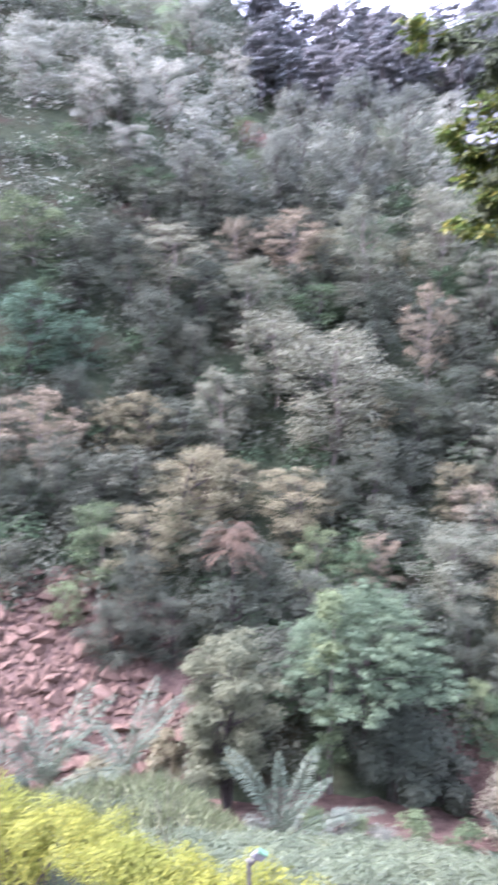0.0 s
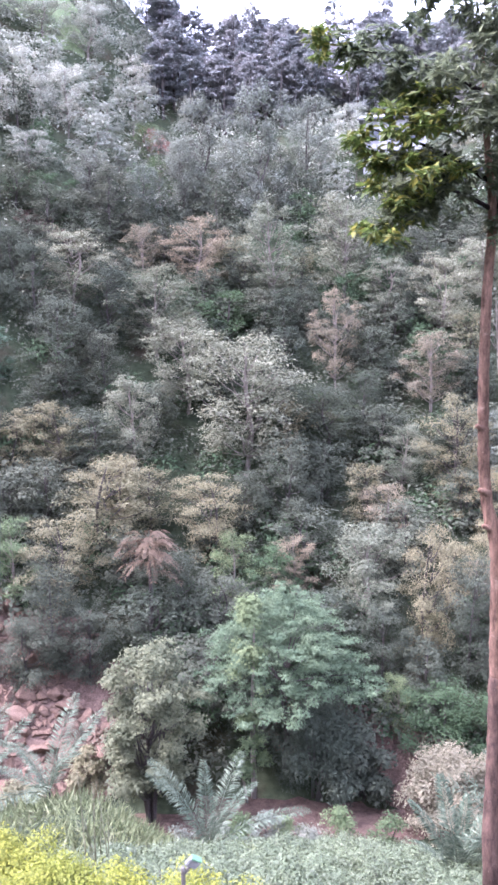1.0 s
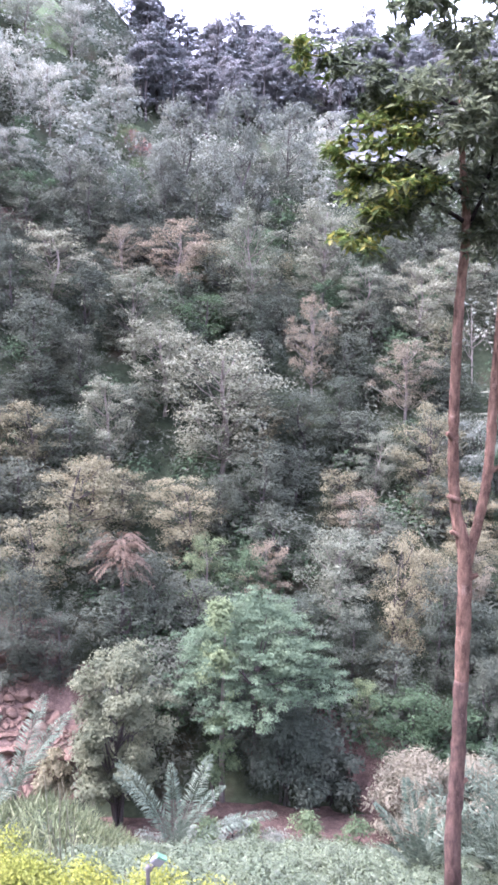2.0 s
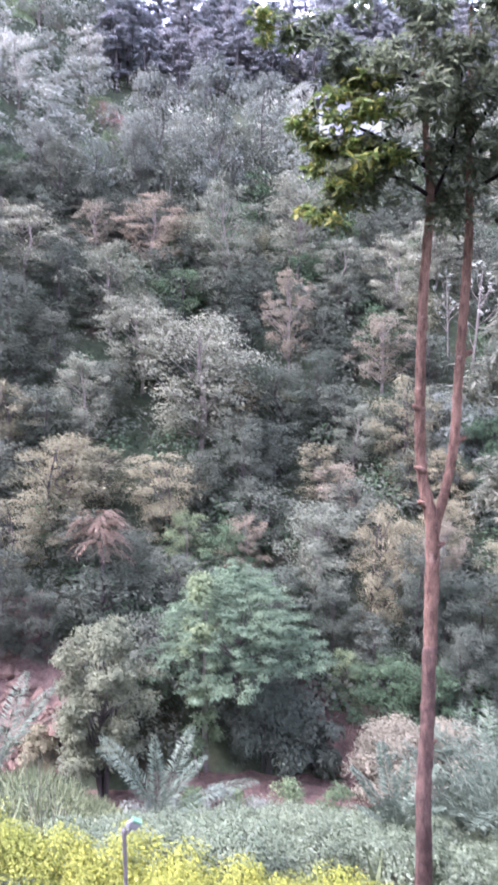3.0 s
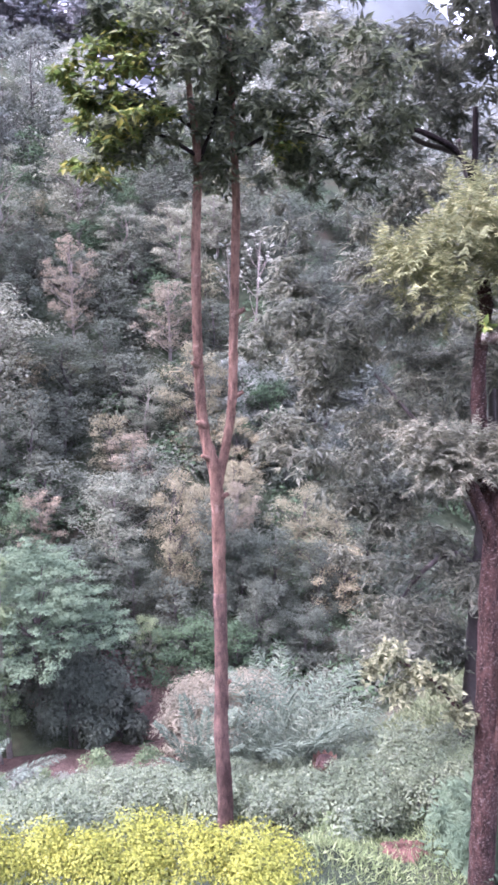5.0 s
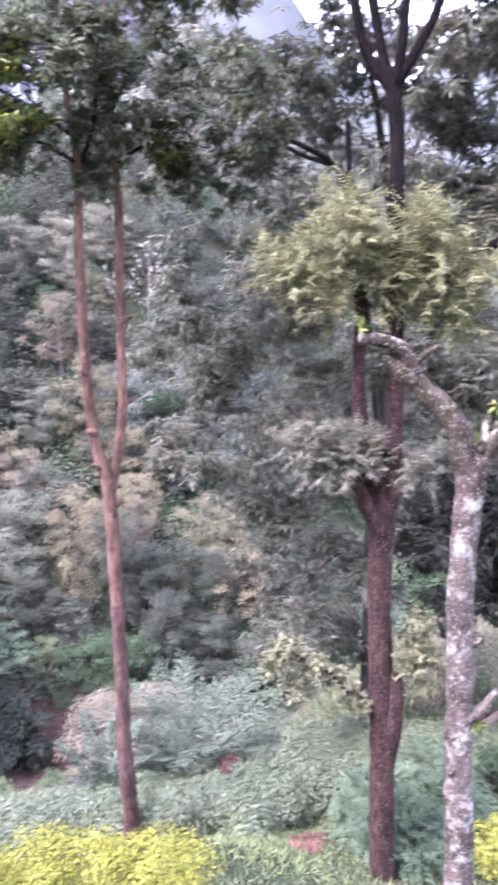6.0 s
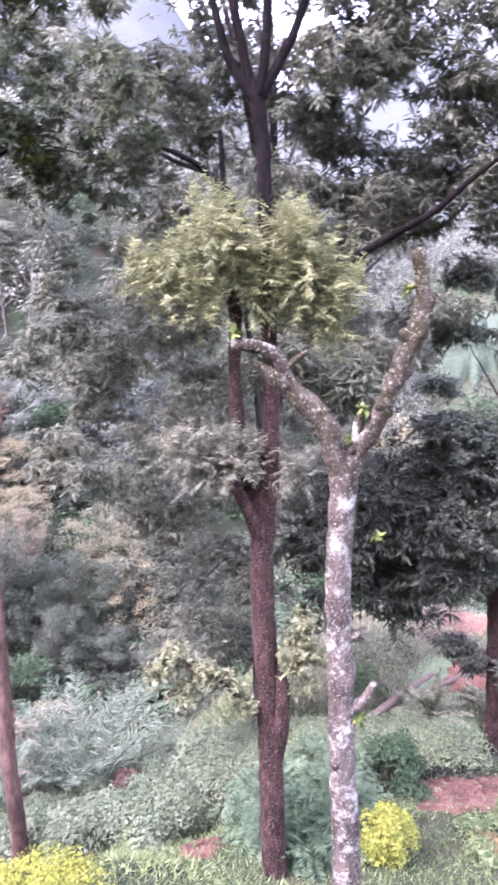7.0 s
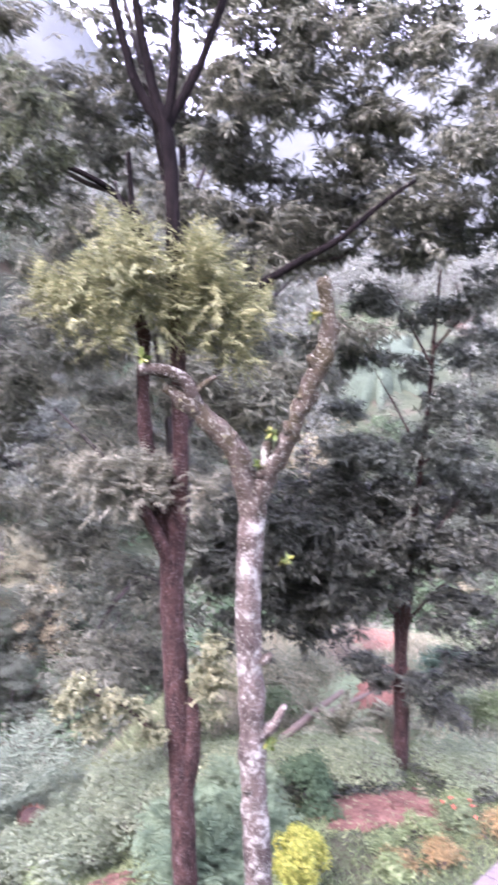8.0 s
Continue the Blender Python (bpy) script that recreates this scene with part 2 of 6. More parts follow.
BARK_WHITE = lichen_bark("lichened_pale_bark", (0.036, 0.028, 0.021), (0.115, 0.09, 0.072), (0.38, 0.378, 0.31), 0.518, 0.548, 11, (3.4, 6.2, (0.026, 0.02, 0.012)))
BARK_MOSSY = lichen_bark("mossy_limb_bark", (0.026, 0.021, 0.014), (0.088, 0.07, 0.052), (0.36, 0.358, 0.285), 0.56, 0.552, 11, (3.4, 6.2, (0.036, 0.03, 0.015)))
BARK_OLD = lichen_bark("weathered_brown_bark", (0.045, 0.029, 0.023), (0.135, 0.083, 0.064), (0.22, 0.16, 0.135), 0.59, 0.6, 12)
# stems under the crowns: shade is put into this bark colour
BARK_SHADED = lichen_bark("shaded_dark_bark", (0.003, 0.0025, 0.002), (0.013, 0.009, 0.008), (0.035, 0.027, 0.024), 0.6, 0.62, 13)
BARK_DARK = bark("dark_bark", (0.03, 0.024, 0.022), (0.075, 0.06, 0.052), (0.05, 0.045, 0.04), 14)
BARK_LOG = bark("weathered_log_bark", (0.06, 0.043, 0.03), (0.165, 0.122, 0.085), (0.105, 0.078, 0.055), 8)
BARK_GREY = bark("pale_grey_bark", (0.09, 0.076, 0.062), (0.19, 0.165, 0.14), (0.14, 0.12, 0.1), 3)
GROUND = earth("grassy_earth", ((0.3, (0.02, 0.027, 0.016)), (0.52, (0.036, 0.045, 0.024)), (0.7, (0.055, 0.044, 0.03)), (0.82, (0.09, 0.055, 0.04))), 0.35, 0.95, 0.15)
SOIL = earth("red_soil", ((0.3, (0.05, 0.027, 0.02)), (0.5, (0.115, 0.062, 0.045)), (0.72, (0.185, 0.104, 0.077))), 2.5, 0.95, 0.08)
PATH = earth("dry_orange_red_earth", ((0.3, (0.11, 0.05, 0.032)), (0.5, (0.16, 0.075, 0.048)), (0.72, (0.215, 0.11, 0.075))), 1.8, 0.95, 0.06)
MEADOW = earth("pale_grassy_slope", ((0.3, (0.07, 0.095, 0.045)), (0.5, (0.11, 0.14, 0.07)), (0.72, (0.15, 0.17, 0.09))), 0.6, 0.95, 0.15)
FIELD = earth("distant_tea_field", ((0.3, (0.03, 0.042, 0.026)), (0.5, (0.046, 0.062, 0.038)), (0.72, (0.064, 0.082, 0.052))), 0.3, 0.95, 0.3)
BANK = earth("pinkish_bank_soil", ((0.3, (0.05, 0.033, 0.025)), (0.5, (0.092, 0.062, 0.047)), (0.75, (0.145, 0.1, 0.077))), 1.6, 0.95, 0.12)
ROCK = earth("pinkish_boulder_stone", ((0.25, (0.072, 0.046, 0.033)), (0.5, (0.118, 0.078, 0.056)), (0.75, (0.165, 0.116, 0.087))), 1.2)


# ---- the lie of the land ----
LEFT = ((0, 0), (6.0, 0), (7.6, -1.5), (10, -3.0), (14, -5.8), (20, -10.5), (25.5, -14.6), (29, -15.4), (31, -14.8), (36, -11.5), (47, -4), (56, 4), (70, 13), (90, 25), (112, 38.5), (125, 42), (170, 36), (300, 20), (3000, 0))
RIGHT = ((0, 0), (4.0, -0.2), (6.7, -0.65), (9, -1.2), (12, -1.8), (16, -2.75), (20, -3.8), (24, -5.4), (30, -10), (42, -14), (52, -12), (70, -4), (110, 6), (160, 14), (200, 16), (300, 10), (600, 0), (3000, 0))


def smooth(a, b, x):
    t = min(1.0, max(0.0, (x - a) / (b - a)))
    return t * t * (3 - 2 * t)


def along(profile, r):
    for (r0, z0), (r1, z1) in zip(profile, profile[1:]):
        if r < r1:
            return z0 + (z1 - z0) * (r - r0) / (r1 - r0)
    return profile[-1][1]


def ground_z(x, y):
    """Height of the ground; the viewpoint stands over the origin."""
    r = math.hypot(x, y)
    a = math.degrees(math.atan2(x, y))
    left, right = along(LEFT, r), along(RIGHT, r)
    left += 0.4 * max(0.0, left + 4) * smooth(3, -14, a) * smooth(45, 70, r)
    left += 9.0 * smooth(5, -4, a) * smooth(84, 108, r)
    near, off = smooth(28, 56, a), smooth(24, 58, a)
    k = near + (off - near) * smooth(34, 46, r)
    z = left + (right - left) * k
    z += 2.3 * smooth(3, -9, a) * smooth(10, 19, r) * (1 - smooth(20, 26, r))
    if r < 16:  # the terrace ends along the hedge
        s = 0.463 * x + 0.886 * (y - 5.4)
        z *= smooth(-0.1, 1.7, s) * (1 - smooth(22, 42, a)) + smooth(22, 42, a)
    rough = smooth(18, 34, r)
    z += 0.05 * (1 - rough) * smooth(4, 7, r) * noise.noise((x * 0.8, y * 0.8, 0)) + 0.5 * rough * noise.noise((x * 0.16, y * 0.16, 0))
    return z


def part(name, mesh, mat, parent=None, label=""):
    if mesh.name.startswith("mesh"):
        mesh.name = name
    if not mesh.materials:
        mesh.materials.append(mat)
    ob = new(name, mesh)
    ob.parent = parent
    return tagged(ob, label)


def thing(name, x, y, z, label, category, group="", kind="", turn=0.0):
    ob = new(name)
    ob.empty_display_size = 0.2
    ob.matrix_basis = pose(x, y, z, 0, 0, turn)
    return tagged(ob, label, category, group, kind)


def mesh_of(verts, faces, shade=True):
    """A mesh from arrays of corners (n x 3) and faces (m x 3 or m x 4)."""
    verts, faces = np.asarray(verts, dtype=np.float32), np.asarray(faces, dtype=np.int32)
    me = bpy.data.meshes.new("mesh")
    k = faces.shape[1]
    me.vertices.add(len(verts))
    me.vertices.foreach_set("co", verts.ravel())
    me.loops.add(faces.size)
    me.loops.foreach_set("vertex_index", faces.ravel())
    me.polygons.add(len(faces))
    me.polygons.foreach_set("loop_start", np.arange(0, faces.size, k, dtype=np.int32))
    me.polygons.foreach_set("use_smooth", np.full(len(faces), shade))
    me.update(calc_edges=True)
    return me


def unit(v):
    return v / np.maximum(1e-9, np.linalg.norm(v, axis=-1, keepdims=True))


def leaf_mesh(base, way, up, length, width, droop=0.15, small=False):
    """One drooping diamond a leaf (small: a three-cornered one). base, way, up: n x 3; length, width: n."""
    way = unit(way - 0.75 * up * (way * up).sum(1, keepdims=True))
    side = unit(np.cross(way, up))
    nrm = np.cross(side, way)
    L, W = length[:, None], width[:, None]
    if small:
        v = np.stack([base - side * W * 0.5, base + side * W * 0.5, base + way * L - nrm * L * droop], 1)
        me = mesh_of(v.reshape(-1, 3), np.arange(3 * len(base)).reshape(-1, 3))
        me.normals_split_custom_set_from_vertices(np.repeat(unit(0.75 * up + 0.25 * nrm), 3, axis=0))
        return me
    mid = base + way * L * 0.45
    v = np.stack([base, mid + side * W * 0.5, base + way * L - nrm * L * droop, mid - side * W * 0.5], 1)
    n = len(base)
    return mesh_of(v.reshape(-1, 3), np.arange(4 * n).reshape(n, 4), False)


def clump_leaves(rng, clumps, count, size, aspect=0.5, hang=0.2, shell=(0.6, 1.06), under=-0.5):
    """Leaves over the outsides of clumps (cx, cy, cz, rx, ry, rz), shared out by their surface."""
    c = np.asarray(clumps, dtype=float)
    w = (c[:, 3] * c[:, 4] + c[:, 5] * c[:, 3]) ** 0.9
    pick = rng.choice(len(c), count, p=w / w.sum())
    d = unit(rng.normal(size=(count, 3)))
    low = d[:, 2] < under
    d[low, 2] *= -1
    rad = rng.uniform(shell[0], shell[1], count)
    base = c[pick, :3] + d * c[pick, 3:] * rad[:, None]
    way = unit(0.45 * d + 0.8 * rng.normal(size=(count, 3)) - np.array([0, 0, hang]))
    up = unit(0.9 * d + 0.3 * rng.normal(size=(count, 3)) + np.array([0, 0, 0.7]))
    length = size * rng.uniform(0.6, 1.35, count)
    return base, way, up, length, length * aspect * rng.uniform(0.7, 1.3, count)


def whorls(rng, clumps, tips, per, size, aspect, hang):
    """Long leaves in tufts at the tips of twigs over the outsides of clumps."""
    base, way, _, _, _ = clump_leaves(rng, clumps, tips, size, 1.0, 0.1, (0.25, 1.15))
    n = tips * per
    axis = np.repeat(way, per, axis=0)
    go = unit(0.5 * axis + 0.8 * rng.normal(size=(n, 3)) - np.array([0, 0, hang]))
    up = unit(0.35 * rng.normal(size=(n, 3)) + 0.4 * axis + np.array([0, 0, 1.0]))
    length = size * rng.uniform(0.6, 1.25, n)
    return np.repeat(base, per, axis=0) + 0.12 * size * rng.normal(size=(n, 3)), go, up, length, length * aspect * rng.uniform(0.8, 1.2, n)


def tube(points, radii, sides=10, knots=0.0, seed=0, steps=22, lump=0.13):
    """A tapered, slightly uneven stem along points, closed at both ends."""
    rng = np.random.default_rng(seed)
    P = [Vector(p) for p in points]
    fine, rad = [], []
    for i in range(len(P) - 1):
        a, b, c, d = P[max(0, i - 1)], P[i], P[i + 1], P[min(len(P) - 1, i + 2)]
        n = max(2, int((c - b).length / max(0.05, radii[i] * 0.9)))
        n = min(n, steps)
        for k in range(n):
            t = k / n
            fine.append(0.5 * ((2 * b) + (c - a) * t + (2 * a - 5 * b + 4 * c - d) * t * t + (3 * b - a - 3 * c + d) * t ** 3))
            rad.append(radii[i] + (radii[i + 1] - radii[i]) * t)
    fine.append(P[-1])
    rad.append(radii[-1])
    verts, faces = [], []
    ref = Vector((0.3, 1, 0.1)).normalized()
    for i, p in enumerate(fine):
        way = (fine[min(i + 1, len(fine) - 1)] - fine[max(i - 1, 0)]).normalized()
        u = way.cross(ref).normalized()
        if u.length < 0.1:
            u = way.cross(Vector((1, 0, 0))).normalized()
        v = way.cross(u)
        swell = 1 + (knots * rng.random() if knots and rng.random() < 0.22 else 0)
        for s in range(sides):
            a = 2 * math.pi * s / sides
            q = u * math.cos(a) + v * math.sin(a)
            w = (p + q * rad[i]) * (0.55 / max(0.03, rad[i]))
            r = rad[i] * swell * (1 + lump * noise.noise(w) + 0.55 * lump * noise.noise(w * 3.1) + 0.02 * rng.normal())
            verts.append(p + q * r)
    n = len(fine)
    for i in range(n - 1):
        for s in range(sides):
            t = (s + 1) % sides
            faces.append((i * sides + s, i * sides + t, (i + 1) * sides + t, (i + 1) * sides + s))
    for end in (0, n - 1):
        verts.append(fine[end])
        k = len(verts) - 1
        for s in range(sides):
            t = (s + 1) % sides
            faces.append((end * sides + s, end * sides + t, k, k) if end else (end * sides + t, end * sides + s, k, k))
    quads = [f for f in faces if f[2] != f[3]]
    caps = [f[:3] for f in faces if f[2] == f[3]]
    me = bpy.data.meshes.new("mesh")
    me.from_pydata([tuple(v) for v in verts], [], quads + caps)
    me.polygons.foreach_set("use_smooth", [True] * len(me.polygons))
    return me


def joined(meshes):
    bm = bmesh.new()
    for me in meshes:
        bm.from_mesh(me)
        bpy.data.meshes.remove(me)
    out = bpy.data.meshes.new("mesh")
    bm.to_mesh(out)
    bm.free()
    return out


# ---- the ground, one sheet to the horizon ----
def ground_sheet():
    turns = np.concatenate([np.arange(-180, -36, 6.0), np.arange(-36, 84, 0.8), np.arange(84, 180, 6.0)])
    rings = np.concatenate([[0.01], np.arange(0.5, 20, 0.35), np.geomspace(20, 130, 110), np.geomspace(140, 3000, 30)])
    verts = []
    for r in rings:
        for a in turns:
            x, y = r * math.sin(radians(a)), r * math.cos(radians(a))
            verts.append((x, y, ground_z(x, y)))
    n, k = len(rings), len(turns)
    faces = [(i * k + j, i * k + (j + 1) % k, (i + 1) * k + (j + 1) % k, (i + 1) * k + j) for i in range(n - 1) for j in range(k)]
    faces = [f[::-1] for f in faces]
    me = mesh_of(verts, faces)
    ob = part("ground", me, GROUND, None)
    tagged(ob, "steep grassy hillside and valley with patches of bare earth", "ground", kind="structure")


ground_sheet()


def soil_sheet(name, x, y, rx, ry, turn, mat, label, lift=0.05, seed=1):
    """A thin uneven spread of bare earth that lies over the ground."""
    rng = np.random.default_rng(seed)
    verts, faces, k, n = [], [], 72, 12
    edge = [1 + 0.45 * noise.noise((math.cos(2 * math.pi * j / k) * 1.9 + seed, math.sin(2 * math.pi * j / k) * 1.9, 3)) + 0.25 * noise.noise((math.cos(2 * math.pi * j / k) * 6 + seed, math.sin(2 * math.pi * j / k) * 6, 5)) + 0.07 * rng.normal() for j in range(k)]
    c, s = math.cos(radians(turn)), math.sin(radians(turn))
    for i in range(n + 1):
        for j in range(k):
            q = i / n * edge[j]
            u, v = rx * q * math.cos(2 * math.pi * j / k), ry * q * math.sin(2 * math.pi * j / k)
            px, py = x + u * c - v * s, y + u * s + v * c
            z = ground_z(px, py) + lift * (1 - (i / n) ** 6) - 0.01 + 0.02 * rng.random()
            verts.append((px, py, z))
    faces = [(i * k + j, i * k + (j + 1) % k, (i + 1) * k + (j + 1) % k, (i + 1) * k + j) for i in range(n) for j in range(k)]
    ob = part(name, mesh_of(verts, faces), mat)
    return tagged(ob, label, "soil", kind="structure")


soil_sheet("bare_soil", 8.34, 3.7, 1.05, 0.5, -42, SOIL, "patch of bare red soil beside the tea", 0.06, 2)
soil_sheet("grassy_slope", 13.8, 7.4, 4.8, 2.3, 32, MEADOW, "pale grassy shoulder of the hill", 0.1, 17)
soil_sheet("red_path", 18.2, 9.7, 3.2, 0.8, 32, PATH, "orange-red earth path across the shoulder of the hill", 0.22, 3)
soil_sheet("red_path", 13.1, 6.5, 1.9, 0.62, 20, PATH, "orange-red earth path across the shoulder of the hill", 0.22, 4)
soil_sheet("bare_soil", 4.6, 5.0, 0.42, 0.25, 40, SOIL, "patch of bare red soil at the foot of tea bushes", 0.05, 5)
soil_sheet("bare_soil", -2.6, 4.6, 2.8, 1.3, -25, SOIL, "bare red soil at the foot of the hedge", 0.05, 6)
soil_sheet("stream_bank", 9.0, 30.5, 5.5, 1.8, -25, BANK, "pinkish brown bare bank of the valley bottom", 0.25, 7)
soil_sheet("stream_bank", 4.5, 27.5, 6.5, 1.6, -12, BANK, "pinkish brown bare bank of the valley bottom", 0.25, 8)
soil_sheet("rockslide_bed", -9.5, 32.5, 8.5, 6.0, -10, BANK, "pinkish bare slope under the fallen rocks", 0.3, 9)
soil_sheet("bare_soil", -8.7, 64.0, 2.4, 1.6, 0, BANK, "pale pinkish landslip scar on the hillside", 0.5, 10)
soil_sheet("grassy_slope", -15.0, 96.0, 7.0, 5.0, 0, MEADOW, "open pale green grassy patch near the hilltop", 0.6, 14)
soil_sheet("grassy_slope", 71.0, 41.0, 11.0, 5.5, 30, FIELD, "open pale green field across the valley", 1.9, 15)
soil_sheet("bare_soil", 93.0, 41.5, 6.0, 2.4, 30, BANK, "pinkish bare earth across the valley", 1.6, 16)
soil_sheet("bare_soil", 0.4, 88.0, 1.6, 2.2, 0, SOIL, "reddish landslip scar on the hillside", 0.6, 11)


# ---- distance: far ridges beyond the valley ----
def far_ridge(name, r, lo, hi, top, seed, col):
    # haze is put into the base colour of the ridge
    m, nt, b = material("hazy_" + name, 1.0, 0.0)
    n = noise_of(nt, 0.02, 6.0)
    nt.links.new(ramp(nt, n, ((0.35, tuple(0.85 * c for c in col)), (0.65, tuple(1.12 * c for c in col)))), b.inputs["Base Color"])
    verts, faces, cols, rows = [], [], 90, 10
    for i in range(rows):
        for j in range(cols):
            a = radians(lo + (hi - lo) * j / (cols - 1))
            t = i / (rows - 1)
            crest = top * (0.75 + 0.35 * noise.noise((j * 0.09 + seed, seed, 0)) + 0.05 * noise.noise((j * 0.6, seed, 2)))
            q = r * (1 + 0.5 * t)
            verts.append((q * math.sin(a), q * math.cos(a), -20 + (crest + 20) * math.sin(t * math.pi / 2) + 3 * noise.noise((i, j * 0.5, seed))))
    faces = [(i * cols + j, i * cols + j + 1, (i + 1) * cols + j + 1, (i + 1) * cols + j) for i in range(rows - 1) for j in range(cols - 1)]
    ob = part(name, mesh_of(verts, faces), m)
    tagged(ob, "pale blue hazy far ridge across the valley", "distant hill", kind="structure")


far_ridge("backdrop_ridge", 700, 15, 110, 430, 3, (0.06, 0.067, 0.062))
far_ridge("backdrop_ridge", 330, 34, 120, 62, 8, (0.05, 0.059, 0.054))


# ---- trees of the far slope ----
# habit: foot of the crown, height of its widest part, boughs, clumps a bough, spread of a bough, size and flatness of a clump
HABIT = {
    "ash": (0.2, 0.55, 30, 7, 0.13, 0.078, 0.75), "gum": (0.2, 0.6, 22, 6, 0.14, 0.08, 0.75), "pink": (0.24, 0.5, 26, 7, 0.13, 0.068, 0.75),
    "dark": (0.08, 0.42, 30, 6, 0.14, 0.09, 0.8), "olive": (0.06, 0.42, 32, 7, 0.13, 0.078, 0.8), "light": (0.05, 0.42, 26, 6, 0.14, 0.085, 0.8),
    "teal": (0.05, 0.45, 26, 6, 0.14, 0.09, 0.75), "jungle": (0.03, 0.4, 24, 6, 0.16, 0.095, 0.8), "vine": (0.03, 0.5, 32, 6, 0.12, 0.085, 1.0), "sage": (0.24, 0.52, 40, 7, 0.11, 0.066, 0.8), "bare": (0.45, 0.7, 12, 3, 0.12, 0.03, 0.6),
}


def crown_clumps(rng, kind, H, W):
    """Clumps of a crown for a tree H high and W wide: boughs round the stem, each a cluster of small clumps."""
    foot, widest, boughs, per, spread, size, flat = HABIT[kind]
    out = []
    turn = rng.uniform(0, 2 * math.pi)
    for i in range(boughs):
        t = (i + rng.uniform(0.1, 0.9)) / boughs
        swell = math.sin(0.5 * math.pi * (0.35 + 0.65 * t / widest)) if t < widest else math.sqrt(max(0.03, 1 - ((t - widest) / (1.03 - widest)) ** 2))
        q = 0.5 * W * 0.8 * swell * rng.uniform(0.3, 1.05)
        a = turn + 2.4 * i + rng.normal() * 0.25
        c = np.array([q * math.cos(a), q * math.sin(a), H * (foot + (0.93 - foot) * t) - 0.12 * q])
        for k in range(per):
            e = unit(rng.normal(size=3)) * spread * W * rng.uniform(0.25, 1.0) * np.array([1.0, 1.0, 0.85])
            r = size * W * rng.uniform(0.65, 1.35)
            out.append((*(c + e), r, r, r * flat))
    return out


def build_tree(kind, H, W, leaves, size, seed, bark_mat, name, label, aspect=0.55, hang=0.25):
    rng = np.random.default_rng(seed)
    clumps = crown_clumps(rng, kind, H, W)
    root = thing(name, 0, 0, 0, label, "tree")
    bend = [(0, 0, -0.4), (rng.normal() * 0.02 * H, rng.normal() * 0.02 * H, H * 0.3), (rng.normal() * 0.03 * H, rng.normal() * 0.03 * H, H * 0.6), (0, 0, H * 0.88)]
    r0 = 0.011 * H
    stems = [tube(bend, [r0 * 1.25, r0, r0 * 0.7, r0 * 0.2], 7, 0, seed, 4)]
    for c in clumps[::HABIT[kind][3]]:
        z0 = max(0.16 * H, c[2] - 0.2 * H)
        t = z0 / (0.85 * H)
        stems.append(tube([(0, 0, z0), (c[0] * 0.5, c[1] * 0.5, z0 + 0.35 * (c[2] - z0)), (c[0], c[1], c[2])], [r0 * (0.6 - 0.4 * t), r0 * 0.32, r0 * 0.1], 4, 0, seed, 3))
    part("trunk", joined(stems), bark_mat, root)
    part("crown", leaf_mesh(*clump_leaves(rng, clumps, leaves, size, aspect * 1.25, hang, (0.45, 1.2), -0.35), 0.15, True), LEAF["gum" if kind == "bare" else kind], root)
    return root


LABELS = {
    "gum": "tall hazy grey-green tree with thin crown and pale trunk",
    "ash": "tall airy tree with ash-green leaves and a pale trunk",
    "pink": "airy tree with rusty pink-brown leaves on the slope",
    "dark": "dense dark green broadleaf tree on the wooded slope",
    "olive": "bushy olive-brown tree with clumped leaves",
    "light": "fresh green bushy tree among darker woods",
    "jungle": "deep green bushy growth over the bare bank",
    "vine": "tall dark tree draped all over with creepers",
    "teal": "bushy bluish-green tree among darker woods",
    "bare": "thin half-bare tree with pale forking stems",
}
BARKS = {"ash": BARK_GREY, "gum": BARK_GREY, "pink": BARK_GREY, "dark": BARK_DARK, "olive": BARK_DARK, "light": BARK_GREY, "vine": BARK_DARK, "teal": BARK_DARK, "jungle": BARK_DARK, "bare": BARK_GREY}
LEAFY = {"ash": (13500, 0.108), "gum": (8000, 0.135), "pink": (11000, 0.1), "dark": (13000, 0.115), "olive": (14000, 0.1), "light": (12000, 0.105), "vine": (13500, 0.125), "teal": (12500, 0.115), "jungle": (12000, 0.12), "bare": (900, 0.1)}
MODELS = {}


def plant(kind, x, y, H, W, rng, filler=False):
    """Stand a tree of that kind, H high and W wide, on the ground at (x, y); fillers have fewer, larger leaves."""
    which = (kind, filler, int(rng.integers(0, 3)))
    z = ground_z(x, y) - 0.3
    turn = rng.uniform(0, 360)
    m = pose(x, y, z, rng.normal() * 2.5, rng.normal() * 2.5, turn) @ Matrix.Diagonal((W / 6, W / 6, H / 8, 1))
    if which not in MODELS:
        n, s = LEAFY[kind]
        if filler:
            n, s = int(0.42 * n), 1.5 * s
        MODELS[which] = build_tree(kind, 8.0, 6.0, n, s, 17 * which[2] + 31 * len(kind) + ord(kind[0]) + 7 * filler, BARKS[kind], "hill_tree", LABELS[kind])
        MODELS[which].matrix_basis = m
        MODELS[which]["group"] = "trees of the far slope"
        return MODELS[which]
    t = copy_thing(MODELS[which], pose(0, 0, 0))
    t.matrix_basis = m
    return t


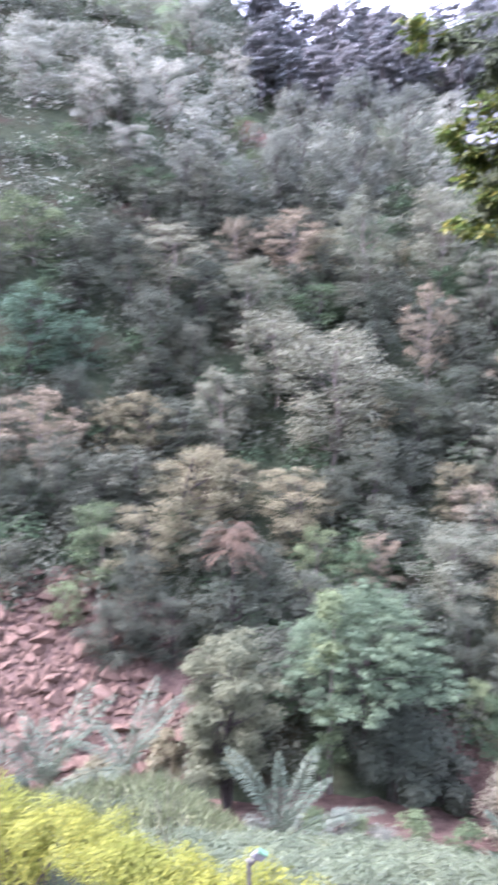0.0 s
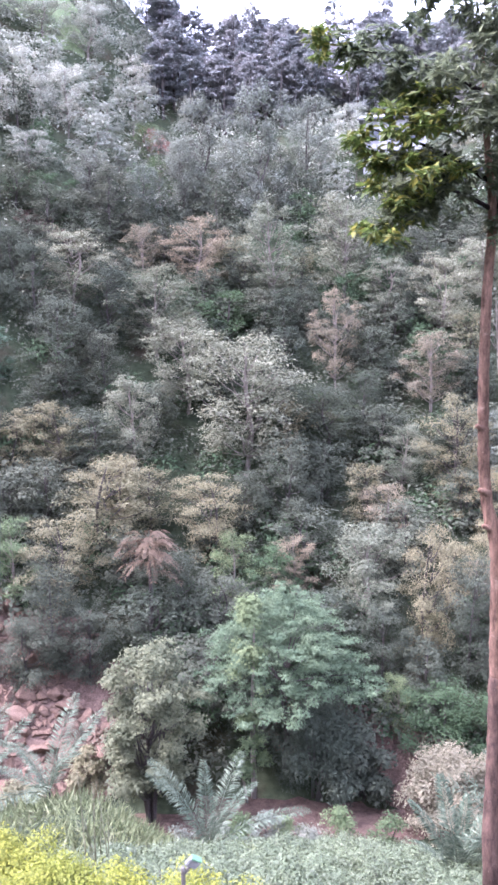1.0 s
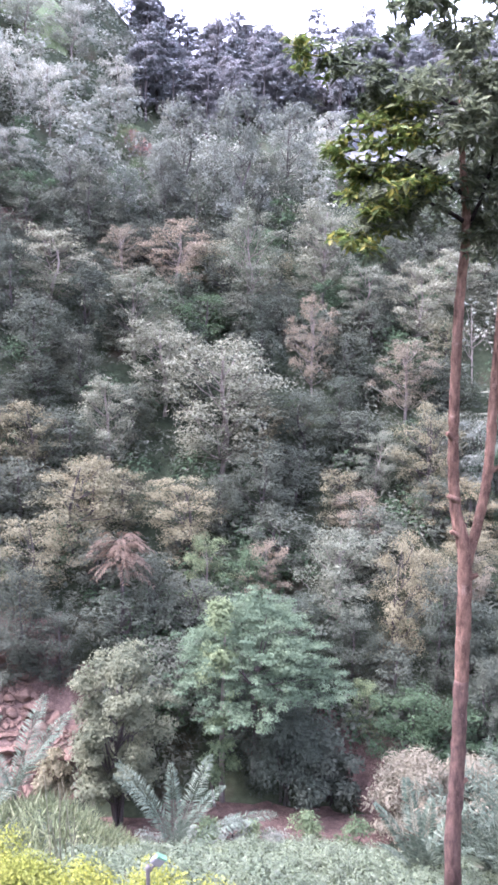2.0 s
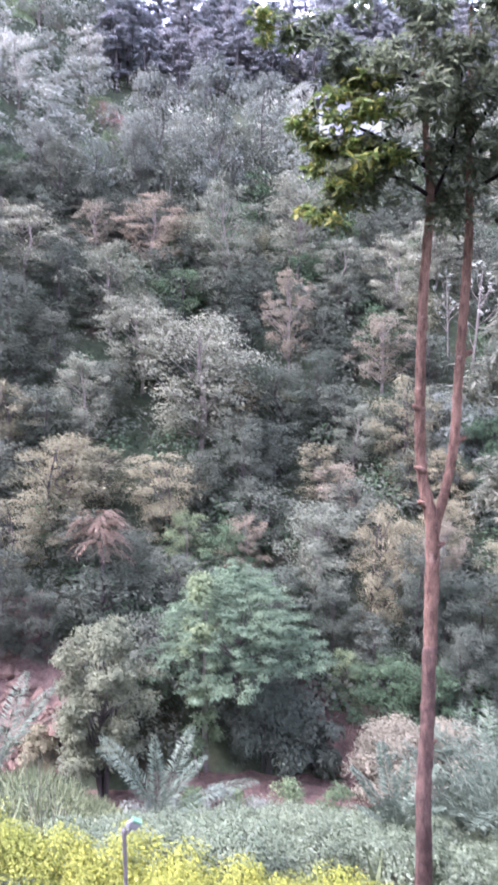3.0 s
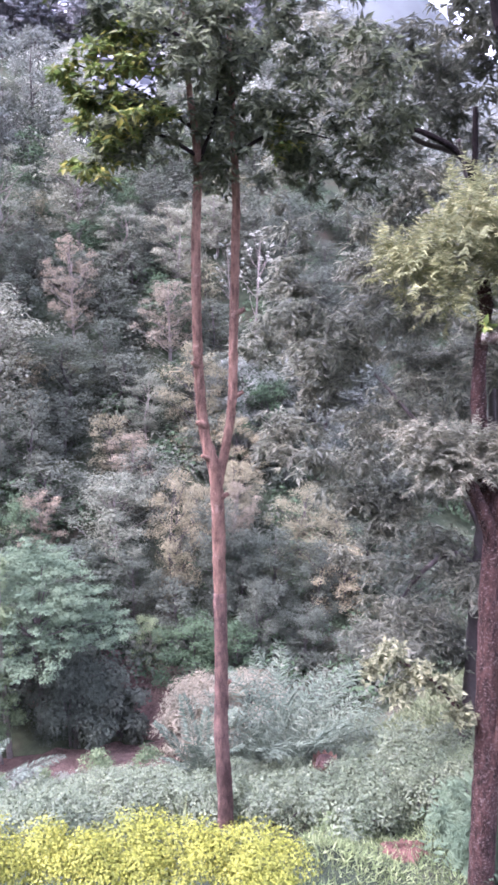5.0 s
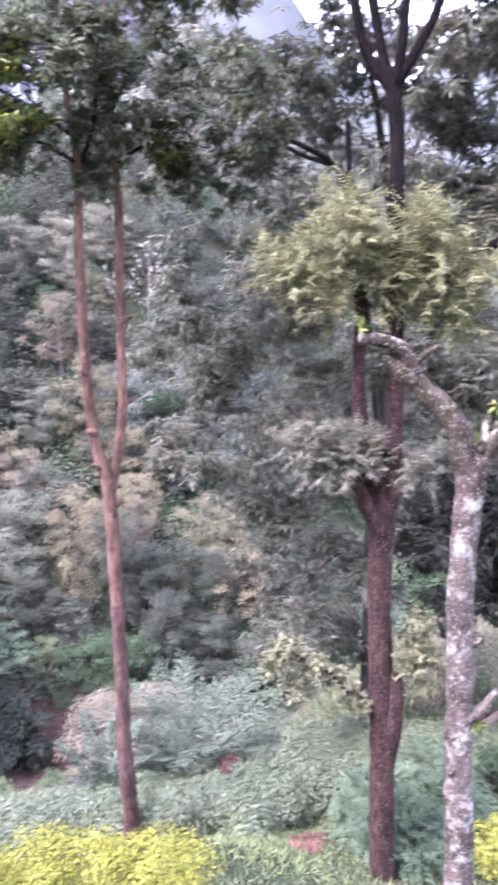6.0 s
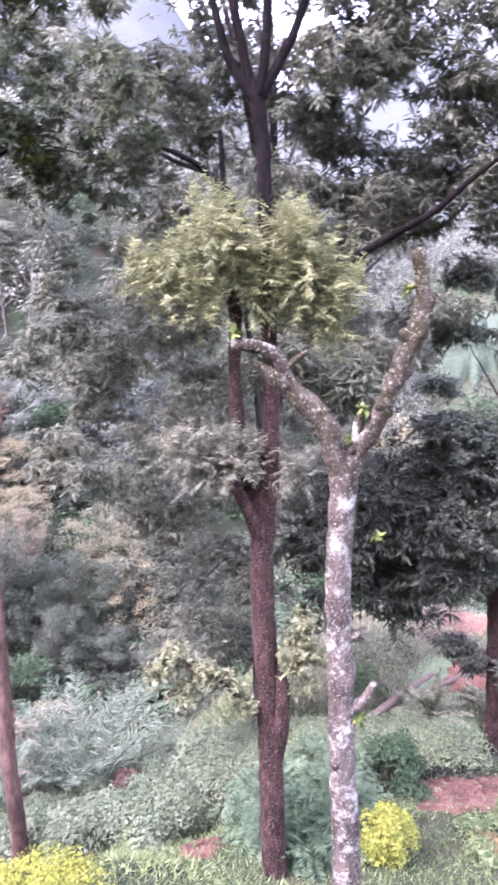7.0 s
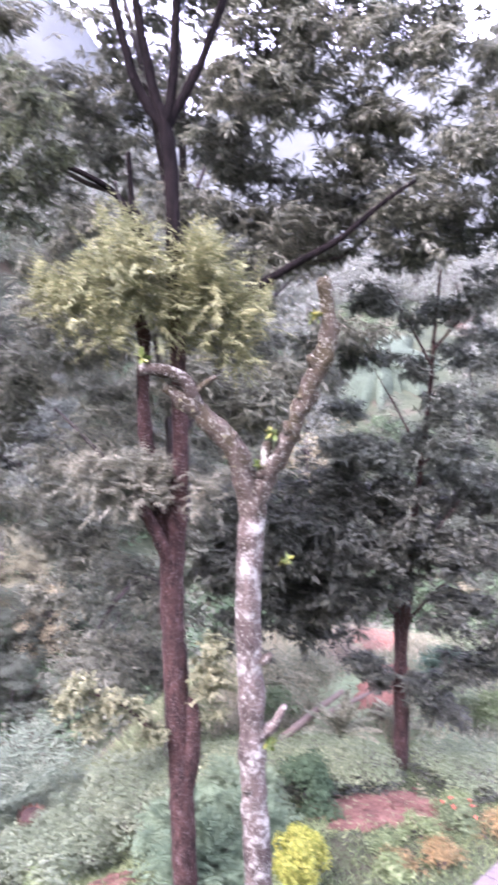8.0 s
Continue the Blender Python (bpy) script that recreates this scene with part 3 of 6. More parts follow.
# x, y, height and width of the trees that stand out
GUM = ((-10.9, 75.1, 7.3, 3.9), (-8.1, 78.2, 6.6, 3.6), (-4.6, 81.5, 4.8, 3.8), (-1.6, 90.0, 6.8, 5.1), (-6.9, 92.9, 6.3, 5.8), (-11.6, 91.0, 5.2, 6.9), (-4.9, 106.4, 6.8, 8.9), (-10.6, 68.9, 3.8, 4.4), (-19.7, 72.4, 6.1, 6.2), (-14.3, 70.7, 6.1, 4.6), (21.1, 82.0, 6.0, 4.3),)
LIGHT = ((-0.4, 83.4, 3.9, 3.6), (0.6, 73.3, 5.0, 3.7), (20.0, 75.4, 3.2, 3.4), (3.8, 38.4, 4.0, 3.1), (10.5, 31.1, 2.9, 2.0), (-16.2, 57.4, 5.1, 6.4), (-8.0, 38.5, 4.4, 3.7), (-9.4, 36.3, 2.4, 2.3), (47.8, 37.2, 7.3, 5.6), (66.5, 40.9, 7.8, 6.9),)
VINE = ((4.8, 73.2, 9.8, 5.9), (9.1, 68.8, 12.2, 6.6), (15.3, 76.5, 8.6, 5.7), (2.4, 71.9, 7.0, 4.2), (-5.5, 68.2, 5.3, 4.9), (-1.0, 69.3, 5.3, 4.0), (24.8, 38.4, 7.1, 6.1), (28.9, 40.5, 7.5, 5.0), (20.4, 40.5, 5.6, 4.8), (25.7, 40.0, 5.8, 5.5), (49.3, 34.9, 10.9, 6.5),)
DARK = ((11.9, 71.5, 6.5, 4.8), (-8.1, 62.0, 5.0, 5.3), (-3.8, 65.8, 5.9, 5.2), (-8.6, 54.8, 6.4, 4.4), (-3.6, 55.1, 5.7, 4.9), (-6.7, 51.9, 5.9, 5.0), (-3.8, 50.8, 4.8, 3.4), (18.2, 53.4, 4.0, 3.3), (9.0, 53.9, 4.6, 3.7), (10.6, 46.4, 4.6, 5.1), (13.2, 47.3, 4.3, 3.4), (7.1, 42.4, 5.3, 4.4), (-5.6, 35.4, 5.3, 3.3), (-3.9, 34.9, 3.9, 3.0), (0.8, 37.0, 4.3, 3.2),)
ASH = ((-6.1, 57.2, 6.0, 5.8), (8.8, 58.3, 8.0, 5.3), (14.6, 58.7, 7.4, 6.3), (0.0, 54.4, 6.3, 6.5), (1.8, 50.6, 6.3, 5.4), (16.8, 54.4, 4.9, 4.2), (20.1, 52.2, 5.7, 4.5), (5.1, 45.8, 8.7, 7.7), (-1.9, 46.7, 5.8, 3.6), (14.6, 43.1, 4.2, 3.0), (10.0, 35.7, 5.6, 4.9), (24.3, 54.2, 4.9, 4.8),)
PINK = ((-1.0, 61.2, 5.1, 4.3), (3.4, 61.1, 6.1, 5.2), (12.1, 50.3, 6.9, 3.5), (17.7, 47.1, 5.4, 4.7), (12.8, 40.4, 3.3, 3.0), (7.0, 38.0, 3.7, 2.6), (-12.9, 44.3, 5.5, 5.0), (16.3, 34.3, 4.3, 2.7),)
OLIVE = ((17.0, 41.2, 6.4, 4.0), (-6.7, 46.3, 4.7, 4.2), (-3.4, 41.5, 5.5, 5.6), (-5.6, 38.6, 4.5, 4.5), (2.6, 41.3, 4.8, 4.7), (12.8, 33.5, 6.7, 3.4), (19.9, 32.7, 4.0, 4.1), (18.4, 38.4, 4.0, 3.6), (17.3, 35.7, 3.9, 3.5),)
TEAL = ((-14.5, 50.3, 5.9, 5.7), (-11.3, 51.4, 3.8, 3.9),)
BARE = ((23.9, 46.7, 7.3, 4.0), (22.8, 48.1, 6.0, 2.8),)
JUNGLE = ((12.2, 29.8, 3.4, 3.9), (20.9, 39.3, 4.9, 4.2),)
DARK_LOW = ((14.3, 32.0, 6.2, 3.3), (15.8, 31.6, 4.4, 3.0), (10.3, 33.0, 4.2, 3.1), (-10.6, 47.4, 5.0, 2.9), (-10.8, 41.7, 5.0, 3.6), (-12.9, 40.7, 3.5, 3.2), (-6.8, 34.8, 3.5, 3.1), (-10.2, 57.1, 5.2, 3.4), (25.0, 43.0, 5.6, 4.8), (15.5, 29.4, 4.2, 3.1), (17.4, 28.0, 3.2, 3.1), (27.1, 48.5, 7.2, 5.0), (27.7, 45.3, 5.4, 5.3), (24.9, 32.2, 6.0, 4.9), (19.0, 29.5, 4.4, 2.8), (17.4, 31.2, 4.2, 3.1),)
hill_rng = np.random.default_rng(5)
placed = []
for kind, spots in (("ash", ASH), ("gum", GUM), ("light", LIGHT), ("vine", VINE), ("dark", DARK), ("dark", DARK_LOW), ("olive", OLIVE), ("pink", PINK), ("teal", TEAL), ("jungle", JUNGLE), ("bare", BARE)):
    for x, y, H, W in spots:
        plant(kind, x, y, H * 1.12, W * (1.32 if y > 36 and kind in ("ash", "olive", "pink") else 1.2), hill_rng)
        placed.append((x, y, W))
# the darker woods between them
kinds = ["dark", "dark", "olive", "dark", "dark", "jungle", "dark", "jungle", "dark", "dark"]
far, tries = [], 0
while len(placed) < 720 and tries < 60000:
    tries += 1
    a = hill_rng.uniform(-20, 76)
    r = 31 + (90 if a < 35 else 130) * hill_rng.random() ** 1.1
    if a > 40 and r < 42:
        continue
    x, y = r * math.sin(radians(a)), r * math.cos(radians(a))
    if 0 < a < 24 and r > 84 or (x + 18.5) ** 2 / 30 + (y - 63) ** 2 / 16 < 1 or (x + 15) ** 2 / 50 + (y - 95) ** 2 / 30 < 1:
        continue
    if -17 < x < -1.5 and r < 39 or -24 < a < -4 and r < 37:
        continue
    if (x - 24.0) ** 2 + (y - 73.0) ** 2 < 25 or 56 < a < 66 and 68 < r < 103:
        continue
    W = hill_rng.uniform(2.6, 4.6) * (1 + r / 200)
    if any((x - px) ** 2 + (y - py) ** 2 < ((0.215 if r < 68 else 0.235) * (W + pw)) ** 2 for px, py, pw in placed):
        continue
    H = W * hill_rng.uniform(0.9, 1.3)
    k = kinds[int(hill_rng.integers(0, 10))]
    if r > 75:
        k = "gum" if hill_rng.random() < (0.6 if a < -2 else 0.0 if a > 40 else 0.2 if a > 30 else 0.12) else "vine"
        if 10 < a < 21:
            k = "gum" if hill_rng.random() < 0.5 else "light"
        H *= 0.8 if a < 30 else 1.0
    if a > 42 and k == "light":
        k = "vine"
    placed.append((x, y, W))
    if r > 68 or a > 50:
        far.append((k, x, y, min(H, 7.0), W))
    else:
        plant(k, x, y, min(H, 4.2), W, hill_rng, True)


def triangles(me):
    me.calc_loop_triangles()
    v, f = np.empty(len(me.vertices) * 3, dtype=np.float32), np.empty(len(me.loop_triangles) * 3, dtype=np.int32)
    me.vertices.foreach_get("co", v)
    me.loop_triangles.foreach_get("vertices", f)
    return v.reshape(-1, 3), f.reshape(-1, 3)


def far_woods():
    """The uncounted trees high up and far along the slope, one mass for each kind of leaf."""
    rng = np.random.default_rng(66)
    stock = {k: [c.data for c in ob.children] for k, ob in MODELS.items()}
    soup = {k: {n: triangles(me) for n, me in zip("tc", sorted(ms, key=lambda m: len(m.vertices)))} for k, ms in stock.items()}
    for kind in sorted({f[0] for f in far}):
        verts, faces, slots, n = [], [], [], 0
        for k, x, y, H, W in far:
            if k != kind:
                continue
            stand = [q for q in soup if q[0] == k]
            which = stand[int(rng.integers(0, 12)) % len(stand)]
            m = np.array(pose(x, y, ground_z(x, y) - 0.3, 0, 0, rng.uniform(0, 360)) @ Matrix.Diagonal((W / 6, W / 6, H / 8, 1)))
            for slot, name in enumerate("ct"):
                v, f = soup[which][name]
                if name == "t":  # the bare stem alone
                    f = f[:182]
                if name == "c":  # sparser, coarser leaves far off
                    keep = rng.random(len(f)) < 1500 / len(f)
                    v = v.reshape(-1, 3, 3)[keep]
                    mid = v.mean(1, keepdims=True)
                    v = (mid + (v - mid) * (2.4 if not which[1] else 1.7)).reshape(-1, 3)
                    f = np.arange(len(v)).reshape(-1, 3)
                verts.append(v @ m[:3, :3].T + m[:3, 3])
                faces.append(f + n)
                slots.append(np.full(len(f), slot))
                n += len(v)
        me = mesh_of(np.concatenate(verts), np.concatenate(faces), False)
        me.materials.append(LEAF[kind])
        me.materials.append(BARKS[kind])
        me.polygons.foreach_set("material_index", np.concatenate(slots).astype(np.int32))
        tagged(part("far_woods", me, LEAF[kind]), "dense mixed woods high on the far slope", "woods", kind="stuff")


far_woods()


# ---- the dark grove on the ridge, haze put into its leaf colour ----
def build_conifer(seed, H=14.0):
    rng = np.random.default_rng(seed)
    root = thing("ridge_tree", 0, 0, 0, "tall slender dark blue-green tree on the ridge, paled by painted haze", "tree", "grove on the ridge")
    part("trunk", tube([(0, 0, -0.5), (0.1, 0, H * 0.5), (0, 0.1, H)], [0.2, 0.14, 0.03], 6, 0, seed, 4), BARK_DARK, root)
    clumps = []
    for i in range(80):
        t = rng.uniform(0.22, 1.0)
        a, q = rng.uniform(0, 2 * math.pi), math.sqrt(rng.random()) * 2.0 * math.sin(math.pi * (0.22 + 0.7 * (t - 0.3) / 0.7)) ** 0.8
        s = rng.uniform(0.25, 0.55)
        clumps.append((q * math.cos(a), q * math.sin(a), H * t, s, s, s * 0.8))
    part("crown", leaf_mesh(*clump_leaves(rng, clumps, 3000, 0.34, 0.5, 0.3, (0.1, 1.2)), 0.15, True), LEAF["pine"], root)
    return root


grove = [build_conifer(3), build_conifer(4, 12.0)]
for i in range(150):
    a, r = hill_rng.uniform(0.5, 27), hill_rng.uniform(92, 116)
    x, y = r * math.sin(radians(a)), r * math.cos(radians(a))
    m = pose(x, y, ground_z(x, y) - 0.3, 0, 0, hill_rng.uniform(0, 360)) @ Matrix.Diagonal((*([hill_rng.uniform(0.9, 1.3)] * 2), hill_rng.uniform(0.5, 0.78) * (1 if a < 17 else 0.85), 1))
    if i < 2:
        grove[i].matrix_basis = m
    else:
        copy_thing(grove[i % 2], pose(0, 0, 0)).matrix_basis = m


# ---- undergrowth over the far slope ----
def undergrowth():
    rng = np.random.default_rng(12)
    clumps = []
    while len(clumps) < 2200:
        a, r = rng.uniform(-24, 76), 30 + 85 * rng.random() ** 1.3
        x, y = r * math.sin(radians(a)), r * math.cos(radians(a))
        if -24 < a < -4.5 and r < 38.5 or 5 < a < 22 and r < 32 or a > 40 and r > 66:
            continue
        s = rng.uniform(0.8, 1.7) * (0.8 + r / 120)
        clumps.append((x, y, ground_z(x, y) + 0.25 * s, s, s, s * 0.85))
    low, high = [c for c in clumps if math.hypot(c[0], c[1]) < 72], [c for c in clumps if math.hypot(c[0], c[1]) >= 72]
    for k in range(170):  # an open slope of low pale growth
        x, y, s = -18.5 + rng.normal() * 3.4, 63.5 + rng.normal() * 2.6, rng.uniform(0.5, 0.95)
        high.append((x, y, ground_z(x, y) + 0.2 * s, s, s, s * 0.6))
    clumps = low
    # high growth takes the gum leaves with haze in their colour
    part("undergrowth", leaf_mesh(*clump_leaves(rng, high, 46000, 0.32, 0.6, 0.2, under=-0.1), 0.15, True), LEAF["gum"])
    part("undergrowth", leaf_mesh(*clump_leaves(rng, clumps[:1100], 95000, 0.26, 0.6, 0.2, under=-0.1), 0.15, True), LEAF["dark"])
    part("undergrowth", leaf_mesh(*clump_leaves(rng, clumps[1100:], 60000, 0.26, 0.6, 0.2, under=-0.1), 0.15, True), LEAF["jungle"])
    for ob in scene.objects:
        if ob.name.startswith("undergrowth"):
            tagged(ob, "tangled green undergrowth between the trees of the slope", "undergrowth", kind="stuff")


undergrowth()


# ---- the valley floor: nearer trees, bushes, fallen rocks ----
def shrub(name, x, y, H, W, kind, count, size, label, clumps=18, hang=0.2, aspect=0.5, seed=1, stems=5, flat=0.85, bark_mat=None, bare=0.0, puff=1.0):
    """A bush or low tree with several stems from the ground and a rounded, lumpy crown."""
    rng = np.random.default_rng(seed)
    z0 = ground_z(x, y)
    root = thing(name, x, y, z0 - 0.1, label, "bush" if H < 5 else "tree")
    blobs = []
    for i in range(clumps):
        a, t = rng.uniform(0, 2 * math.pi), rng.random()
        q = W * 0.36 * math.sin(math.pi * min(1, 0.3 + 0.62 * t)) * math.sqrt(rng.random())
        s = W * puff * rng.uniform(0.13, 0.22)
        blobs.append((q * math.cos(a), q * math.sin(a), H * (bare + (0.92 - bare) * t) * (1 - 0.1 * (q / W)), s, s, s * flat))
    r0 = 0.012 * H + 0.02
    legs = []
    for i in range(stems):
        c = blobs[i % len(blobs)]
        o = rng.normal(size=2) * 0.03 * W
        legs.append(tube([(o[0], o[1], -0.2), (0.4 * c[0], 0.4 * c[1], 0.5 * c[2]), (c[0], c[1], c[2])], [r0, r0 * 0.7, r0 * 0.2], 6, 0, seed + i))
    for leg in legs:
        part("stem", leg, bark_mat or BARK_DARK, root)
    if size > 0.15:  # far enough off for simple leaves
        part("crown", leaf_mesh(*clump_leaves(rng, blobs, int(count * 2.2), size * 0.75, aspect * 1.1, hang, (0.4, 1.08), under=-0.3), 0.15, True), LEAF[kind], root)
    else:
        part("crown", leaf_mesh(*clump_leaves(rng, blobs, count, size, aspect, hang, (0.4, 1.08), under=-0.3)), LEAF[kind], root)
    return root


def round_tree(x, y, H, W):
    root = build_tree("sage", H, W, 30000, 0.115, 303, BARK_DARK, "round_tree", "round bushy grey-green tree by the stream bank")
    root.matrix_basis = pose(x, y, ground_z(x, y) - 0.2, 0, 0, 20)
    for i in range(5):
        a = 2 * math.pi * i / 5
        p, q = math.cos(a), math.sin(a)
        part("stem", tube([(0.12 * p, 0.12 * q, -0.2), (0.3 * p, 0.3 * q, 0.25 * H), (0.9 * p, 0.9 * q, 0.6 * H)], [0.08, 0.06, 0.02], 6, 0, 30 + i, 5), BARK_DARK, root)


round_tree(-0.95, 28.6, 8.5, 5.7)


def fern_tree(x, y, H, W):
    """A wide dome of many flat, drooping plates of small leaves on spreading limbs."""
    rng = np.random.default_rng(77)
    root = thing("spreading_tree", x, y, ground_z(x, y) - 0.3, "spreading blue-green tree with flat feathery tiers of leaves", "tree")
    part("trunk", tube([(0, 0, -0.3), (0.15, 0, 0.2 * H), (0.0, 0.1, 0.45 * H), (0.1, 0, 0.6 * H)], [0.17, 0.14, 0.09, 0.03], 10, 0.05, 5), BARK_DARK, root)
    plates = []
    for i in range(64):
        t = (i + 0.5) / 64
        a, drop = 2.4 * i + rng.normal() * 0.2, t ** 0.8
        q = 0.5 * W * min(1.0, 0.16 + 1.15 * math.sqrt(t)) * rng.uniform(0.5, 1.0)
        c = np.array([q * math.cos(a), q * math.sin(a), H * (0.96 - 0.46 * drop) + rng.normal() * 0.12])
        if i % 5 == 0:
            part("limb", tube([(0.05, 0.05, 0.5 * H), (0.5 * c[0], 0.5 * c[1], 0.5 * (c[2] + 0.52 * H)), tuple(c - np.array([0, 0, 0.06]))], [0.045, 0.03, 0.01], 5, 0, i, 4), BARK_DARK, root)
        for k in range(9):
            e = rng.normal(size=2) * 0.075 * W
            r = W * rng.uniform(0.034, 0.07)
            out = (e[0] * math.cos(a) + e[1] * math.sin(a))
            plates.append((c[0] + e[0], c[1] + e[1], c[2] - 0.3 * out + rng.normal() * 0.04, r, r, r * 0.3))
    part("crown", leaf_mesh(*clump_leaves(rng, plates, 52000, 0.1, 0.5, 0.45, (0.3, 1.15), -0.2), 0.25, True), LEAF["fern"], root)


fern_tree(5.0, 30.4, 8.9, 7.0)
shrub("slender_tree", 3.4, 29.2, 9.8, 2.4, "light", 1300, 0.2, "slender pale green sapling before a spreading tree", 16, 0.1, 0.5, 5, 1, 1.3, BARK_GREY, 0.55)
shrub("slender_tree", 3.2, 28.9, 4.6, 2.2, "light", 1100, 0.2, "slender pale green sapling on the bank", 12, 0.1, 0.5, 6, 1, 1.2, BARK_GREY, 0.35)
shrub("drooping_bush", 6.1, 28.9, 4.6, 5.2, "dark", 6000, 0.24, "dark bush with long drooping twigs over the bank", 26, 1.0, 0.22, 7)
shrub("dark_bush", 8.1, 28.6, 3.2, 3.8, "dark", 2600, 0.26, "low dark green bush on the stream bank", 18, 0.2, 0.5, 8)
shrub("dry_bush", 11.2, 26.6, 3.6, 5.8, "beige", 7000, 0.153, "rounded bush of dry beige leaves", 110, 0.2, 0.5, 9, 6, 0.7, None, 0.0, 0.55)
shrub("dry_bush", 13.8, 26.4, 3.0, 4.0, "beige", 4000, 0.153, "rounded bush of dry beige leaves", 22, 0.2, 0.5, 19, 6, 0.7)
shrub("small_bush", -6.3, 28.6, 2.2, 3.0, "olive", 1500, 0.22, "thin brownish bush beside the fallen rocks", 14, 0.2, 0.5, 10)
shrub("small_bush", -3.8, 30.6, 2.2, 2.4, "olive", 1300, 0.22, "thin brownish bush beside the fallen rocks", 12, 0.2, 0.5, 11)
shrub("small_bush", -9.5, 27.0, 2.4, 2.6, "dark", 1300, 0.22, "dark green bush below the fallen rocks", 12, 0.2, 0.5, 12)


def spiky_tree(x, y):
    """A straight stem under a rounded head of stiff, drooping rusty twigs."""
    rng = np.random.default_rng(4)
    root = thing("spiky_tree", x, y, ground_z(x, y) - 0.2, "straight small tree with a drooping rusty brown head", "tree")
    part("trunk", tube([(0, 0, 0), (0.05, 0, 3), (0, 0, 5.6)], [0.13, 0.1, 0.05], 7, 0, 3), BARK_DARK, root)
    base, way, up = [], [], []
    for k in range(46):
        a, tier = rng.uniform(0, 2 * math.pi), rng.uniform(4.2, 5.9)
        span = 1.35 * rng.uniform(0.6, 1.0) * (1.25 - 0.12 * (tier - 4.2))
        rise = rng.uniform(0.9, 2.4)
        for q in np.linspace(0.15, 1, 12):
            p = np.array([math.cos(a) * span * q, math.sin(a) * span * q, tier + rise * q - 1.5 * q * q])
            for side in (1, -1):
                base.append(p)
                way.append(unit(np.array([0.8 * math.cos(a) - side * math.sin(a), 0.8 * math.sin(a) + side * math.cos(a), -0.45])))
                up.append(np.array([0.5 * math.cos(a), 0.5 * math.sin(a), 1.0]))
    n = len(base)
    part("crown", leaf_mesh(np.array(base), np.array(way), unit(np.array(up)), rng.uniform(0.25, 0.5, n), rng.uniform(0.06, 0.1, n)), LEAF["rust"], root)


spiky_tree(-0.85, 36.2)


def rock_mesh(seed):
    """A broken block: the hull of a few points."""
    rng = np.random.default_rng(300 + seed)
    bm = bmesh.new()
    for d in unit(rng.normal(size=(13, 3))):
        bm.verts.new(d * rng.uniform(0.75, 1.15))
    hull = bmesh.ops.convex_hull(bm, input=list(bm.verts))
    bmesh.ops.delete(bm, geom=[v for v in bm.verts if not v.link_faces], context="VERTS")
    bmesh.ops.bevel(bm, geom=list(bm.edges), offset=0.07, segments=1, affect="EDGES")
    me = bpy.data.meshes.new("rock")
    bm.to_mesh(me)
    bm.free()
    me.materials.append(ROCK)
    return me


def rockslide():
    rng = np.random.default_rng(21)
    kinds = [rock_mesh(i) for i in range(9)]
    root = thing("rockslide", -9.0, 32.0, ground_z(-9, 32), "slide of broken pinkish boulders down the slope", "rocks")
    inv = root.matrix_basis.inverted()
    spots = []
    tries = 0
    while len(spots) < 290 and tries < 9000:
        tries += 1
        a, r = rng.uniform(-25, -4.5), rng.uniform(28.5, 40)
        if r > 33 + 7.0 * smooth(-5, -14, a) or r < 30 - 1.5 * smooth(-5, -18, a):
            continue
        x, y = r * math.sin(radians(a)), r * math.cos(radians(a))
        s = 0.2 + 0.55 * rng.random() ** 2.0
        if any((x - p) ** 2 + (y - q) ** 2 < (0.4 * (s + t)) ** 2 for p, q, t in spots):
            continue
        spots.append((x, y, s))
        ob = new("rock", kinds[len(spots) % 9])
        ob.parent = root
        ob.matrix_basis = inv @ pose(x, y, ground_z(x, y) + 0.25 + 0.2 * s, rng.uniform(-25, 25), rng.uniform(-25, 25), rng.uniform(0, 360)) @ Matrix.Diagonal((s * rng.uniform(0.8, 1.5), s, s * rng.uniform(0.5, 0.85), 1))
    verts, faces = [], []
    for i in range(2600):
        a, r = rng.uniform(-25, -4.5), rng.uniform(28.5, 40)
        if r > 33 + 7.0 * smooth(-5, -14, a) or r < 30 - 1.5 * smooth(-5, -18, a):
            continue
        x, y = r * math.sin(radians(a)), r * math.cos(radians(a))
        s = rng.uniform(0.07, 0.24)
        c = np.array([x - root.location.x, y - root.location.y, ground_z(x, y) + 0.28 - root.location.z])
        k = len(verts)
        for d in np.array([[1, 0, 0], [0, 1, 0], [-1, 0, 0], [0, -1, 0], [0, 0, 1]]) + rng.normal(size=(5, 3)) * 0.25:
            verts.append(c + d * s * np.array([1.2, 1.0, 0.9]))
        faces += [(k + j, k + (j + 1) % 4, k + 4) for j in range(4)]
    rubble = part("rubble", mesh_of(verts, faces, False), ROCK, root)
    rubble["kind"] = "stuff"


rockslide()


# leafy bushes along the lip of the slope
for k, (x, y) in enumerate(((1.5, 25.4), (2.5, 25.5), (3.4, 25.1), (4.3, 25.2), (5.2, 24.9), (6.3, 25.1), (0.3, 25.6), (8.2, 25.0))):
    shrub("leafy_bush", x, y, 1.3 + 0.25 * (k % 3), 1.9, "light" if k % 2 else "vine", 1500, 0.13, "leafy green bush on the lip of the slope", 14, 0.0, 0.45, 140 + k, 4)


